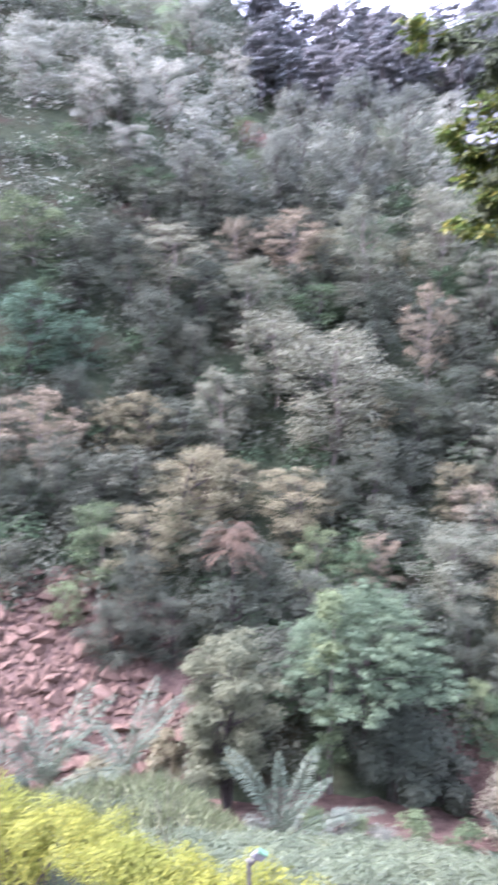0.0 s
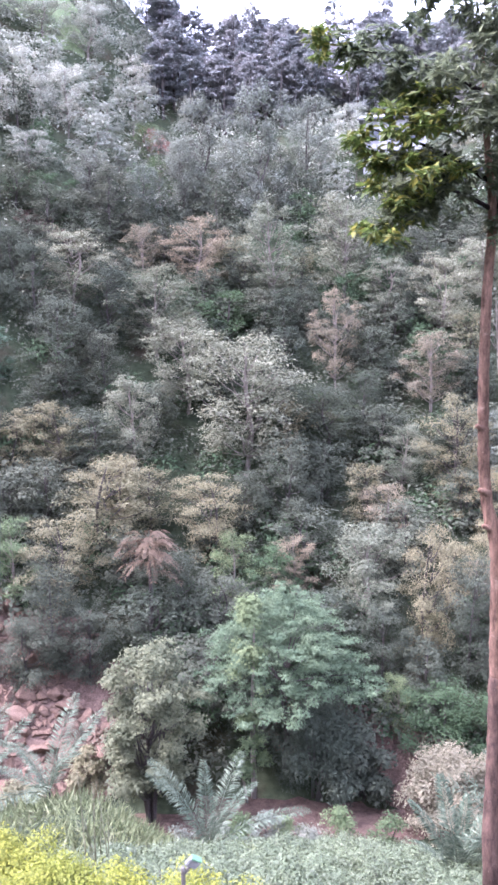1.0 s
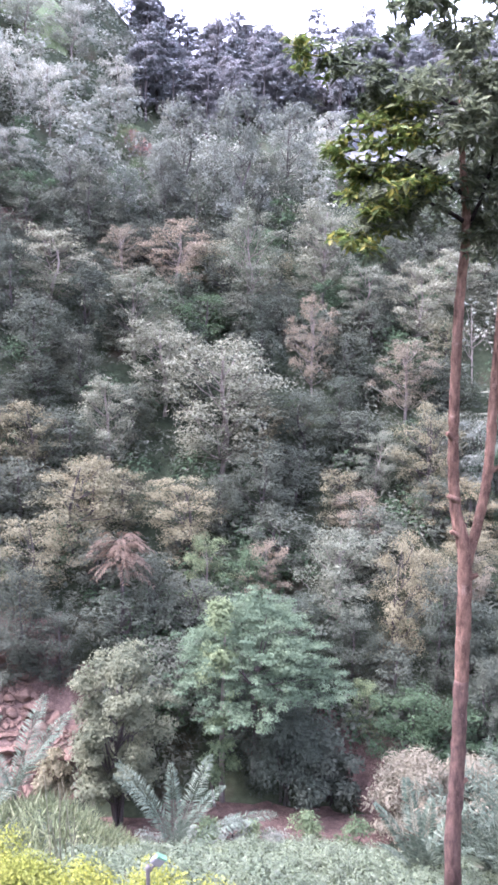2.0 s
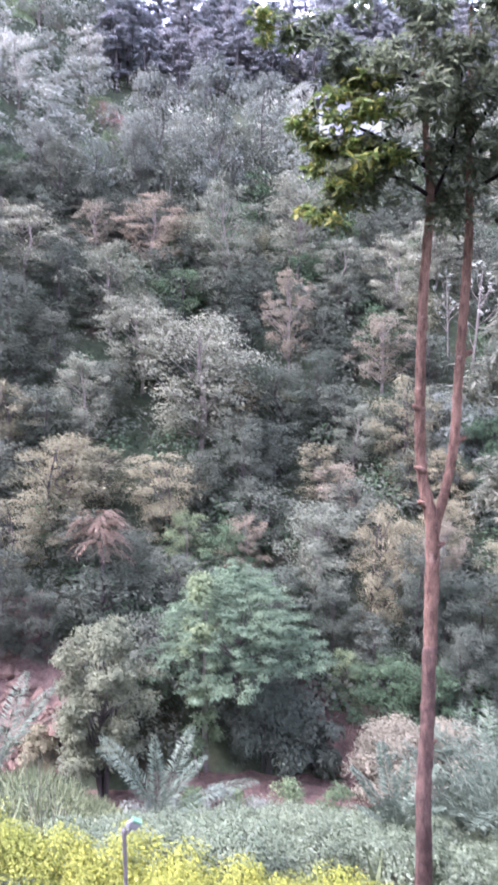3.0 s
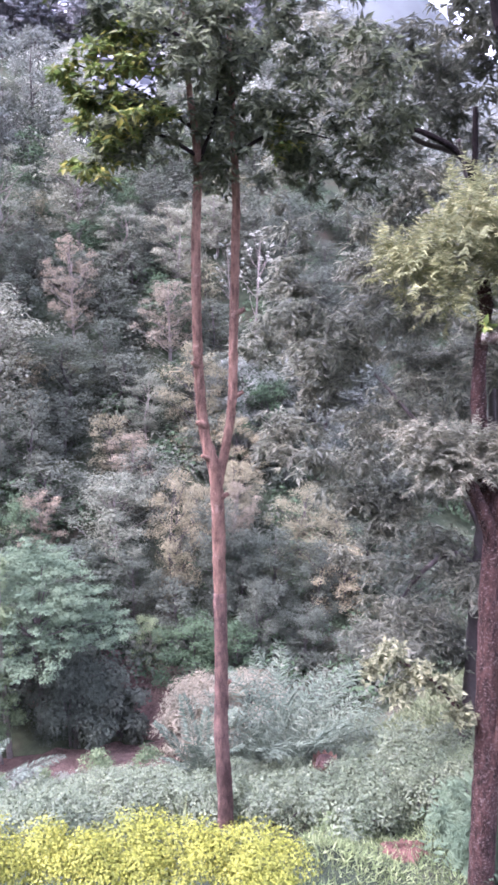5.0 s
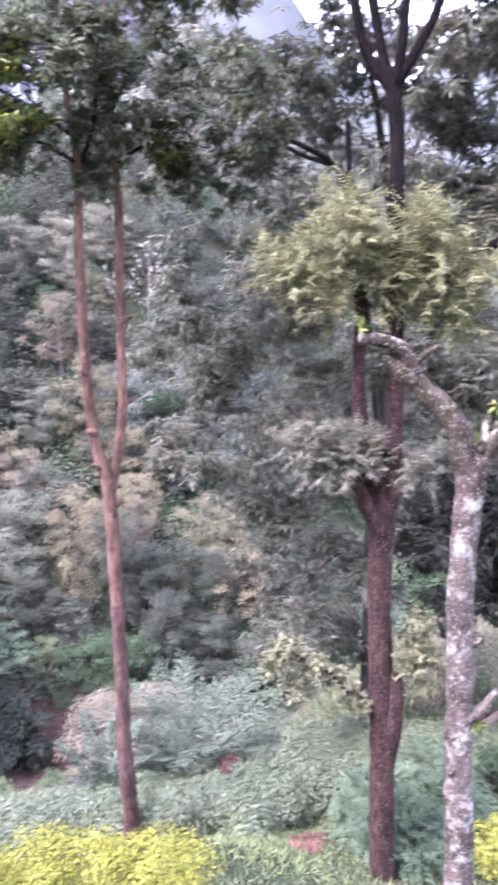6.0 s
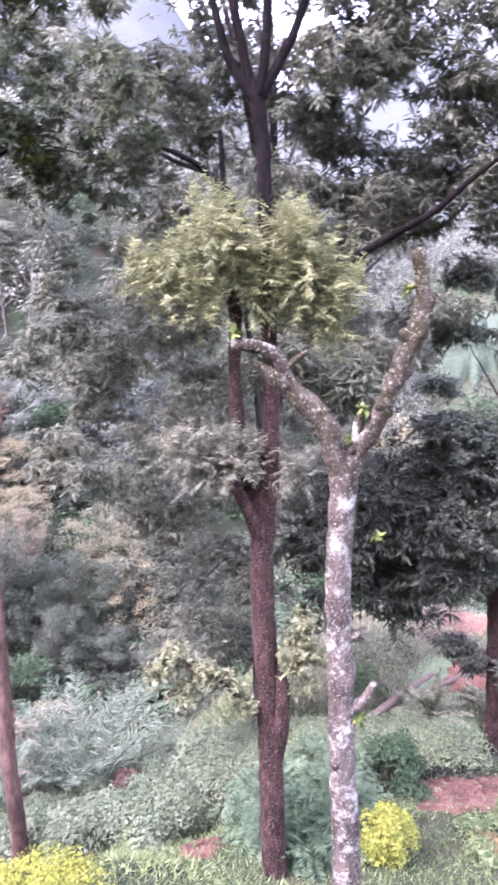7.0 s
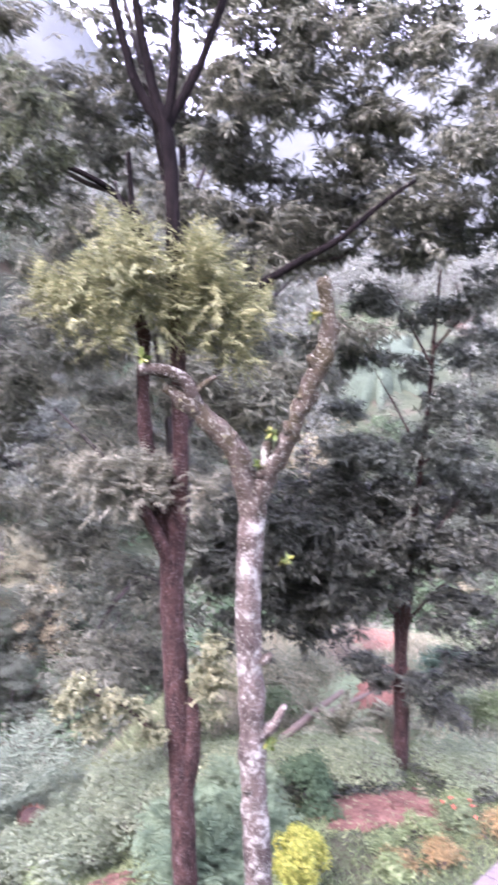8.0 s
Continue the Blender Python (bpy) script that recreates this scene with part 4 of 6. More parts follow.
# ---- silvery fronds ----
def frond_plant(x, y, fronds, length, label, seed, lift=0.55, wild=0.35, leaf_kind="frond"):
    """A clump of pinnate fronds: each a bent midrib with two rows of narrow leaflets."""
    rng = np.random.default_rng(seed)
    root = thing("frond_plant", x, y, ground_z(x, y), label, "plant", "silvery frond plants")
    part("stem", tube([(0, 0, -0.1), (0, 0, 0.06 * length), (0, 0, min(0.3, 0.14 * length))], [0.042 * length, 0.035 * length, 0.02 * length], 8, 0, seed), BARK_DARK, root)
    for i in range(fronds):
        a = 2 * math.pi * (i + rng.uniform(-0.3, 0.3)) / fronds
        L, up0 = length * rng.uniform(0.75, 1.1), rng.uniform(lift, 1.45)
        out = np.array([math.cos(a), math.sin(a), 0.0])
        pts = []
        ang = up0
        p = np.array([0, 0, min(0.3, 0.15 * length)])
        for k in range(26):
            pts.append(p.copy())
            p = p + (out * math.cos(ang) + np.array([0, 0, math.sin(ang)])) * L / 26
            ang -= rng.uniform(0.01, 0.04 + 0.03 * wild)
        pts = np.array(pts)
        tang = unit(np.gradient(pts, axis=0))
        side = unit(np.cross(tang, np.array([0, 0, 1.0]) + 1e-3))
        nrm = np.cross(side, tang)
        q = np.repeat(np.linspace(0.1, 0.99, 44), 2)
        sg = np.tile([1.0, -1.0], 44)
        ix = np.clip((q * 25).astype(int), 0, 25)
        base = pts[ix] + tang[ix] * (q * 25 - ix)[:, None] * L / 26
        way = unit(side[ix] * sg[:, None] + 0.55 * tang[ix] + 0.2 * nrm[ix] + 0.25 * wild * rng.normal(size=(88, 3)))
        ll = L * 0.14 * np.sin(np.pi * (0.12 + 0.83 * q)) ** 0.7
        rib = tube([tuple(v) for v in pts[::5]], [0.014, 0.013, 0.011, 0.009, 0.006, 0.004], 5, 0, seed)
        leaf = leaf_mesh(base, way, unit(nrm[ix] + 0.4 * wild * rng.normal(size=(88, 3))), ll, np.full(88, 0.04 - 0.014 * wild), 0.2)
        part("frond", joined([rib, leaf]), LEAF[leaf_kind], root)
    return root


SILVER = "clump of long silvery blue-green feathery fronds"
frond_plant(0.9, 18.3, 11, 2.9, SILVER, 1)
frond_plant(-3.3, 18.4, 9, 2.8, SILVER, 2)
frond_plant(-5.6, 18.8, 11, 3.2, SILVER, 3)
frond_plant(4.25, 9.7, 8, 1.7, SILVER, 4, 1.25)
frond_plant(5.75, 10.1, 14, 2.5, SILVER, 5, 1.2, 1.0)
frond_plant(6.1, 9.6, 14, 2.4, SILVER, 6, 1.2, 1.0)
frond_plant(6.5, 10.3, 15, 2.7, SILVER, 7, 1.15, 1.0)
frond_plant(6.6, 9.9, 9, 1.7, SILVER, 8, 0.8, 1.0)
frond_plant(9.75, 5.45, 16, 0.75, SILVER, 9, 0.5, 0.35, "straw")
frond_plant(10.9, 5.0, 16, 0.7, SILVER, 10, 0.4, 0.35, "straw")


# ---- tea ----
def tea_bush(seed, clipped=False):
    rng = np.random.default_rng(seed)
    label = "clipped pale green tea bush with a flat top" if clipped else "clipped leafy grey-green tea bush with a domed top"
    root = thing("tea_bush", 0, 0, 0, label, "bush", "tea bushes")
    legs = []
    for i in range(3):
        a = rng.uniform(0, 2 * math.pi)
        legs.append(tube([(0.05 * math.cos(a), 0.05 * math.sin(a), -0.1), (0.2 * math.cos(a), 0.2 * math.sin(a), 0.3), (0.4 * math.cos(a), 0.4 * math.sin(a), 0.55)], [0.03, 0.022, 0.01], 5, 0, seed + i, 3))
    for leg in legs:
        part("stem", leg, BARK_DARK, root)
    blobs = [(0, 0, 0.4, 0.62, 0.62, 0.36)]
    for i in range(13):
        a, q = rng.uniform(0, 2 * math.pi), 0.55 * math.sqrt(rng.random())
        s = rng.uniform(0.16, 0.3)
        blobs.append((q * math.cos(a), q * math.sin(a), 0.64 - (0.1 if clipped else 0.45) * q * q + rng.uniform(-0.05, 0.06) * (0.4 if clipped else 1.0), s, s, s * 0.55))
    # light on top and shade down the sides are put into the leaf colours
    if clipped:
        part("side_foliage", leaf_mesh(*clump_leaves(rng, blobs[:1], 1000, 0.056, 0.56, 0.1, (0.75, 1.0), -0.75), 0.1, True), LEAF["mango_dark"], root, "old leaves down the sides, shade put into their dark colour")
        part("top_foliage", leaf_mesh(*clump_leaves(rng, blobs[1:], 1900, 0.052, 0.56, -0.15, (0.6, 1.06), -0.1), 0.1, True), LEAF["tea_pale"], root, "pale leaves over the flat top, skylight put into their colour")
    else:
        part("foliage", leaf_mesh(*clump_leaves(rng, blobs, 2300, 0.06, 0.5, -0.15, (0.6, 1.06), -0.75), 0.1, True), LEAF["tea"], root)
    return root


def tea_field():
    rng = np.random.default_rng(33)
    models, clipped, spots, used = [tea_bush(41), tea_bush(42), tea_bush(43)], [tea_bush(44, True), tea_bush(45, True), tea_bush(46, True)], [], [0, 0]
    tries = 0

    def stand(x, y, w, h):
        spots.append((x, y))
        flat = math.degrees(math.atan2(x, y)) > 48
        stock = clipped if flat else models
        n = used[flat]
        used[flat] += 1
        ob = stock[n] if n < 3 else copy_thing(stock[n % 3], pose(0, 0, 0))
        ob.matrix_basis = pose(x, y, ground_z(x, y) - 0.05, 0, 0, rng.uniform(0, 360)) @ Matrix.Diagonal((w, w, h, 1))
    # the clipped rows along the bare soil
    for row in range(2):
        for k in range(16):
            s, o = -1.6 + 0.5 * k + 0.25 * (row % 2), -0.28 + 0.46 * row
            x, y = 7.56 + 0.715 * s + 0.7 * o + rng.normal() * 0.05, 5.79 - 0.7 * s + 0.715 * o + rng.normal() * 0.05
            if (x - 9.4) ** 2 + (y - 4.1) ** 2 > 0.3:
                stand(x, y, rng.uniform(0.78, 0.86), rng.uniform(0.55, 0.6))
    while len(spots) < 330 and tries < 40000:
        tries += 1
        a, r = rng.uniform(-9, 72), 7.0 + 7.5 * rng.random()
        x, y = r * math.sin(radians(a)), r * math.cos(radians(a))
        hedge = 0.463 * x + 0.886 * (y - 5.4)
        if hedge < 0.9 or 14 < a < 37 and r < 8.15 or a < 12 and r > 11.5 or a < 30 and r > 13.0 or a > 44 and r > 10.9 or a > 52 and r < 9.1 or a > 40 and r < 7.6 + 0.1 * (a - 40):
            continue
        if a > 38 and (x > 7.7 or 0.7 * (x - 7.56) + 0.715 * (y - 5.79) < 0.2 and x > 6.9) or (x - 4.6) ** 2 + (y - 5.0) ** 2 < 0.5 or (x - 3.35) ** 2 + (y - 6.9) ** 2 < 0.12:
            continue
        if any((x - p) ** 2 + (y - q) ** 2 < 0.5 ** 2 for p, q in spots):
            continue
        stand(x, y, rng.uniform(0.62, 0.82), rng.uniform(0.68, 0.9))


tea_field()


# ---- the golden hedge along the terrace ----
HEDGE_LINE = ((-5.6, 7.9), (-4.0, 7.05), (-2.6, 6.3), (-1.3, 5.6), (0.0, 4.98), (1.2, 4.45), (2.05, 4.0), (2.5, 3.55))


def hedge():
    rng = np.random.default_rng(55)
    root = thing("hedge", 0, 4.98, 0, "clipped hedge of bright yellow-green leaves on bare stems", "hedge")
    line = np.array(HEDGE_LINE)
    seg = np.linalg.norm(np.diff(line, axis=0), axis=1)
    run = np.concatenate([[0], np.cumsum(seg)])

    def at(s):
        return np.array([np.interp(s, run, line[:, 0]), np.interp(s, run, line[:, 1])])
    blobs = []
    s = 0.0
    while s < run[-1]:
        p = at(s) - np.array([0, 4.98])
        for k in range(4):
            o = rng.uniform(0.0, 0.36)
            q = rng.uniform(0.1, 0.25)
            blobs.append((p[0] + 0.463 * o + rng.normal() * 0.05, p[1] + 0.886 * o, rng.uniform(0.72, 0.98), q, q, q * rng.uniform(0.7, 1.05)))
        if p[0] < -1.8:  # leafy to the ground there
            for k in range(3):
                q = rng.uniform(0.14, 0.22)
                blobs.append((p[0] + rng.normal() * 0.06, p[1] + rng.uniform(-0.05, 0.2), rng.uniform(0.35, 0.72), q, q, q))
        s += 0.14
    base, way, up, L, Wd = clump_leaves(rng, blobs, 180000, 0.025, 0.6, -0.35, (0.5, 1.1), -0.75)
    part("foliage", leaf_mesh(base, way, up, L, Wd, 0.1, True), LEAF["hedge"], root)
    legs, s = [], 0.1
    while s < run[-1]:
        p = at(s) - np.array([0, 4.98])
        o = rng.normal(size=4) * 0.09
        legs.append(tube([(p[0] + o[0], p[1] + o[1], -0.15), (p[0] + o[0] * 0.4, p[1] + o[1] * 0.4, 0.3), (p[0] + o[2], p[1] + o[3], 0.75)], [0.018, 0.015, 0.006], 5, 0, int(s * 50)))
        s += 0.11
    for leg in legs:
        part("stem", leg, BARK_DARK, root)


hedge()


# ---- post with a small lamp before the hedge ----
def metal(name, col, rough):
    m, nt, b = material(name, rough, 0.5)
    n = noise_of(nt, 30.0, 5.0)
    nt.links.new(ramp(nt, n, ((0.35, tuple(0.7 * c for c in col)), (0.65, col))), b.inputs["Base Color"])
    return m


POST_GREY = metal("weathered_grey_metal", (0.09, 0.08, 0.07), 0.6)
LAMP_WHITE = metal("grey_white_plastic", (0.17, 0.17, 0.165), 0.5)
LAMP_GREEN = metal("green_plastic", (0.12, 0.25, 0.14), 0.4)


def box(sx, sy, sz, bevel=0.008):
    bm = bmesh.new()
    bmesh.ops.create_cube(bm, size=1.0)
    for v in bm.verts:
        v.co = Vector((v.co.x * sx, v.co.y * sy, v.co.z * sz))
    bmesh.ops.bevel(bm, geom=list(bm.edges), offset=bevel, segments=2, affect="EDGES")
    me = bpy.data.meshes.new("mesh")
    bm.to_mesh(me)
    bm.free()
    return me


def lamp_post():
    root = thing("lamp_post", 0.0, 4.7, 0.0, "thin grey post with a small tilted garden floodlight", "lamp")
    part("pole", tube([(0, 0, -0.1), (0.004, 0, 0.8), (0, 0, 1.66)], [0.017, 0.016, 0.016], 10, 0, 2), POST_GREY, root)
    head = part("lamp_head", box(0.11, 0.045, 0.085), LAMP_WHITE, root, "grey-white lamp housing")
    head.matrix_basis = pose(0.07, 0.0, 1.69, 20, 35, 15) @ Matrix.Diagonal((0.85, 0.85, 0.85, 1))
    cap = part("cap", box(0.1, 0.05, 0.018, 0.004), LAMP_GREEN, head, "green cap")
    cap.matrix_basis = pose(0, 0, 0.052)
    arm = part("bracket", tube([(0, 0, 1.6), (0.03, 0, 1.64), (0.07, 0, 1.68)], [0.012, 0.012, 0.01], 6, 0, 3), POST_GREY, root)


lamp_post()


# ---- the forked tree behind the hedge ----
def forked_tree():
    rng = np.random.default_rng(61)
    X, Y = 3.35, 6.9
    Z = ground_z(X, Y)
    root = thing("forked_tree", X, Y, Z, "tall slim tree with pinkish bark, forked trunk and glossy crown", "tree")

    def rel(points):
        return [(x - X, y - Y, z - Z) for x, y, z in points]
    part("trunk", tube(rel([(3.41, 6.87, Z - 0.3), (3.39, 6.87, -1.0), (3.35, 6.89, -0.08), (3.35, 6.89, 0.63), (3.335, 6.9, 1.75)]), [0.1, 0.094, 0.086, 0.08, 0.074], 16, 0.12, 5, 22, 0.16), BARK_OLD, root, "trunk with weathered darker bark")
    part("upper_trunk", tube(rel([(3.335, 6.9, 1.6), (3.31, 6.91, 2.8), (3.27, 6.93, 3.25), (3.17, 6.97, 3.67), (3.12, 6.99, 4.5), (3.11, 7.0, 5.58), (3.13, 6.99, 6.39), (3.06, 7.02, 7.07), (3.0, 7.05, 7.9)]),
                       [0.073, 0.074, 0.068, 0.056, 0.052, 0.048, 0.042, 0.03, 0.012], 16, 0.12, 5, 22, 0.16), BARK_PINK, root)
    part("stem", tube(rel([(3.31, 6.91, 2.7), (3.34, 6.93, 3.05), (3.44, 6.98, 3.42), (3.54, 7.03, 3.93), (3.57, 7.06, 4.71), (3.59, 7.07, 5.58), (3.6, 7.08, 6.14), (3.55, 7.08, 6.95), (3.5, 7.1, 8.2)]), [0.04, 0.05, 0.052, 0.05, 0.049, 0.046, 0.042, 0.03, 0.012], 14, 0.15, 7), BARK_PINK, root)
    for i, (x, y, z, q) in enumerate(((3.13, 6.98, 4.36, -1), (3.17, 6.95, 3.72, -1), (3.57, 7.05, 4.0, 1), (3.58, 7.05, 4.9, 1), (3.22, 6.94, 3.35, -1), (3.32, 6.89, 2.9, 1), (3.35, 6.88, 0.6, 1))):
        part("knot", tube(rel([(x - 0.02 * q, y, z - 0.03), (x + 0.04 * q, y - 0.02, z), (x + 0.1 * q, y - 0.04, z + 0.03)]), [0.045, 0.034, 0.02], 8, 0.2, 80 + i), BARK_PINK, root)
    limbs = [((3.13, 6.99, 6.35), (3.3, 6.92, 6.9), (3.36, 6.9, 7.7)), ((3.1, 7.0, 6.7), (2.6, 7.1, 7.0), (2.0, 7.2, 7.2)), ((3.12, 6.99, 6.45), (2.7, 7.0, 6.62), (2.35, 7.05, 6.5)),
             ((3.02, 7.03, 7.5), (2.4, 7.2, 7.8), (1.65, 7.4, 8.0)), ((3.58, 7.07, 6.5), (3.9, 6.7, 6.7), (4.25, 6.3, 6.6)), ((3.55, 7.08, 7.0), (3.8, 6.9, 7.5), (4.2, 6.7, 8.1))]
    for i, l in enumerate(limbs):
        part("limb", tube(rel(l), [0.024, 0.014, 0.006], 8, 0, 20 + i), BARK_SHADED, root)
    # x, y, z, radius of the main leaf masses
    dark = [(2.75, 7.0, 7.2, 0.5), (3.12, 6.8, 7.35, 0.5), (3.4, 6.7, 6.85, 0.42), (3.8, 6.5, 6.75, 0.45), (4.15, 6.3, 6.45, 0.4), (3.66, 6.6, 7.5, 0.55), (3.05, 6.9, 7.9, 0.55), (3.3, 6.8, 8.7, 0.5),
            (2.7, 7.0, 8.5, 0.35), (4.0, 6.5, 8.3, 0.65), (2.3, 7.25, 7.75, 0.35), (1.95, 7.35, 7.95, 0.28), (3.6, 7.3, 6.35, 0.3), (4.45, 6.2, 7.2, 0.55), (2.6, 7.1, 6.6, 0.42), (4.4, 6.3, 8.9, 0.6), (2.4, 7.05, 6.4, 0.36), (4.6, 6.0, 6.6, 0.3), (3.6, 7.6, 7.3, 0.6), (4.2, 7.2, 7.2, 0.55), (2.4, 7.4, 8.3, 0.28), (3.2, 7.6, 8.0, 0.6), (3.9, 7.3, 6.7, 0.4),
            (2.75, 7.2, 6.65, 0.36), (2.5, 7.1, 7.5, 0.4), (2.5, 7.1, 6.9, 0.3), (4.0, 6.6, 6.3, 0.42), (4.5, 6.2, 6.25, 0.4), (4.7, 6.05, 6.95, 0.42), (3.35, 6.9, 6.55, 0.32), (3.2, 6.8, 6.3, 0.25)]
    # masses with the sunlit tone put into a yellower leaf colour
    young = [(2.25, 7.05, 7.1, 0.36), (2.0, 7.15, 7.05, 0.24), (2.3, 7.0, 6.45, 0.36), (2.1, 7.1, 6.3, 0.26), (2.15, 7.1, 6.75, 0.28), (1.65, 7.45, 7.95, 0.24), (3.75, 6.45, 6.55, 0.18), (2.45, 6.9, 6.8, 0.3), (2.5, 6.9, 7.3, 0.3)]

    def spread(masses, per):
        out = []
        for x, y, z, r in masses:
            for k in range(per):
                d = unit(rng.normal(size=3)) * r * rng.uniform(0.3, 1.0)
                s = r * rng.uniform(0.28, 0.5)
                out.append((x + d[0] - X, y + 1.4 * d[1] - Y, z + d[2] - Z, s, s, s * 0.7))
        return out
    part("crown", leaf_mesh(*whorls(rng, spread(dark, 9), 2500, 8, 0.115, 0.36, 0.25)), LEAF["glossy"], root)
    part("young_leaves", leaf_mesh(*whorls(rng, spread(young, 7), 480, 8, 0.11, 0.38, 0.1)), LEAF["sunlit"], root, "yellow-green leaves, sunlit tone put into their colour")


forked_tree()


# ---- the lopped brown tree with feathery sprouts ----
def lopped_tree():
    rng = np.random.default_rng(71)
    X, Y = 4.85, 4.12
    Z = ground_z(X, Y)
    root = thing("lopped_tree", X, Y, Z, "lopped dark reddish-brown tree with pale feathery sprouts", "tree")

    def rel(points):
        return [(x - X, y - Y, z - Z) for x, y, z in points]
    part("trunk", tube(rel([(4.88, 4.08, Z - 0.3), (4.85, 4.1, -0.34), (4.82, 4.13, 0.72), (4.79, 4.16, 1.62), (4.75, 4.19, 2.47), (4.75, 4.19, 3.1), (4.78, 4.17, 3.5), (4.81, 4.15, 3.9), (4.8, 4.15, 4.59), (4.78, 4.16, 5.08), (4.765, 4.175, 5.5)]),
                       [0.14, 0.124, 0.117, 0.113, 0.106, 0.114, 0.1, 0.074, 0.068, 0.064, 0.06], 16, 0.1, 8), BARK_BROWN, root)
    # upper trunk and limbs take the bark with shade in its colour
    part("upper_trunk", tube(rel([(4.77, 4.17, 5.35), (4.76, 4.18, 5.79), (4.74, 4.2, 6.48), (4.7, 4.24, 6.85), (4.67, 4.27, 7.0)]), [0.06, 0.06, 0.062, 0.062, 0.03], 16, 0.1, 8), BARK_SHADED, root, "blackish upper trunk, shade put into its colour")
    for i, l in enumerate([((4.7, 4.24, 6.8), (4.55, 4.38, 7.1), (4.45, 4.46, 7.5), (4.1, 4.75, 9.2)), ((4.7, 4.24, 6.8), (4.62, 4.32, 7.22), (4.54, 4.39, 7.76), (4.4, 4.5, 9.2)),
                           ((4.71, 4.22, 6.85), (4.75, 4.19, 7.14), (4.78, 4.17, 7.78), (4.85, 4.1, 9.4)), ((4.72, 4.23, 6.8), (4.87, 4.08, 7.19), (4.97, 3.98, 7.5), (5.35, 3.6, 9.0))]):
        part("limb", tube(rel(l), [0.045, 0.042, 0.036, 0.022], 10, 0.1, 30 + i), BARK_SHADED, root)
    part("stem", tube(rel([(4.75, 4.2, 2.9), (4.72, 4.3, 3.4), (4.67, 4.42, 4.05), (4.64, 4.45, 4.57), (4.66, 4.45, 5.07), (4.6, 4.48, 5.3)]), [0.07, 0.075, 0.064, 0.056, 0.052, 0.07], 12, 0.15, 10), BARK_BROWN, root)
    part("stub", tube(rel([(4.75, 4.18, 2.95), (4.58, 4.2, 3.35), (4.41, 4.28, 3.68)]), [0.08, 0.06, 0.045], 10, 0.15, 11), BARK_BROWN, root)
    part("stub", tube(rel([(4.82, 4.08, 0.5), (4.855, 4.045, 1.1), (4.865, 4.03, 1.5), (4.85, 4.04, 1.74)]), [0.05, 0.09, 0.08, 0.03], 12, 0.1, 12), BARK_BROWN, root, "cut side stub")
    cut = part("cut_mark", box(0.09, 0.012, 0.05, 0.004), BARK_WHITE, root, "pale cut wood")
    cut.matrix_basis = pose(4.85 - X, 3.99 - Y, 1.78 - Z, 20, 30, 35)
    part("twig", tube(rel([(4.75, 4.15, 1.3), (4.55, 4.28, 1.45), (4.3, 4.45, 1.75), (4.0, 4.7, 1.9)]), [0.03, 0.022, 0.015, 0.006], 7, 0.1, 13), BARK_BROWN, root)

    def sprouts(name, masses, twigs, length, leaf, kind, label):
        """Arching twigs out of each mass, two rows of narrow leaflets along each."""
        m = np.array(masses)
        w = m[:, 3] ** 2
        pick = rng.choice(len(m), twigs, p=w / w.sum())
        start = m[pick, :3] - np.array([X, Y, Z]) + rng.normal(size=(twigs, 3)) * m[pick, 3:] * 0.5
        way = unit(rng.normal(size=(twigs, 3)) + np.array([0, 0, 0.5]))
        L = length * rng.uniform(0.5, 1.25, twigs)
        q = np.tile(np.repeat(np.linspace(0.12, 1.0, 10), 2), (twigs, 1))
        sag = rng.uniform(0.0, 0.2, twigs)
        down = np.array([0, 0, -1.0])
        p = start[:, None] + way[:, None] * (L[:, None] * q)[..., None] + down * (sag[:, None] * L[:, None] * q * q)[..., None]
        tang = unit(way[:, None] + down * (2 * sag[:, None] * q)[..., None])
        side = unit(np.cross(tang, np.array([0, 0, 1.0])))
        sign = np.tile([1.0, -1.0], 10)[None, :, None]
        go = side * sign + 0.7 * tang + 0.3 * down + 0.2 * rng.normal(size=p.shape)
        n = p.shape[0] * p.shape[1]
        up = unit(np.cross(side, tang) + 0.4 * rng.normal(size=p.shape)).reshape(n, 3)
        size = leaf * (0.55 + 0.6 * np.sin(np.pi * q)).reshape(n) * rng.uniform(0.7, 1.3, n)
        part(name, leaf_mesh(p.reshape(n, 3), unit(go).reshape(n, 3), up, size, size * 0.24, 0.15, True), LEAF[kind], root, label)
    # crown implied by the rising limbs, added out of view to shade them
    high = []
    for k in range(60):
        d = unit(rng.normal(size=3)) * rng.uniform(0.3, 1.0)
        s = rng.uniform(0.22, 0.4)
        high.append((4.7 + 1.7 * d[0] - X, 4.25 + 1.7 * d[1] - Y, 9.5 + 1.1 * d[2] - Z, s, s, s * 0.7))
    part("crown", leaf_mesh(*clump_leaves(rng, high, 12000, 0.078, 0.42, 0.3, (0.2, 1.2)), 0.15, True), LEAF["sage"], root, "high leafy crown out of view, added to shade the limbs")
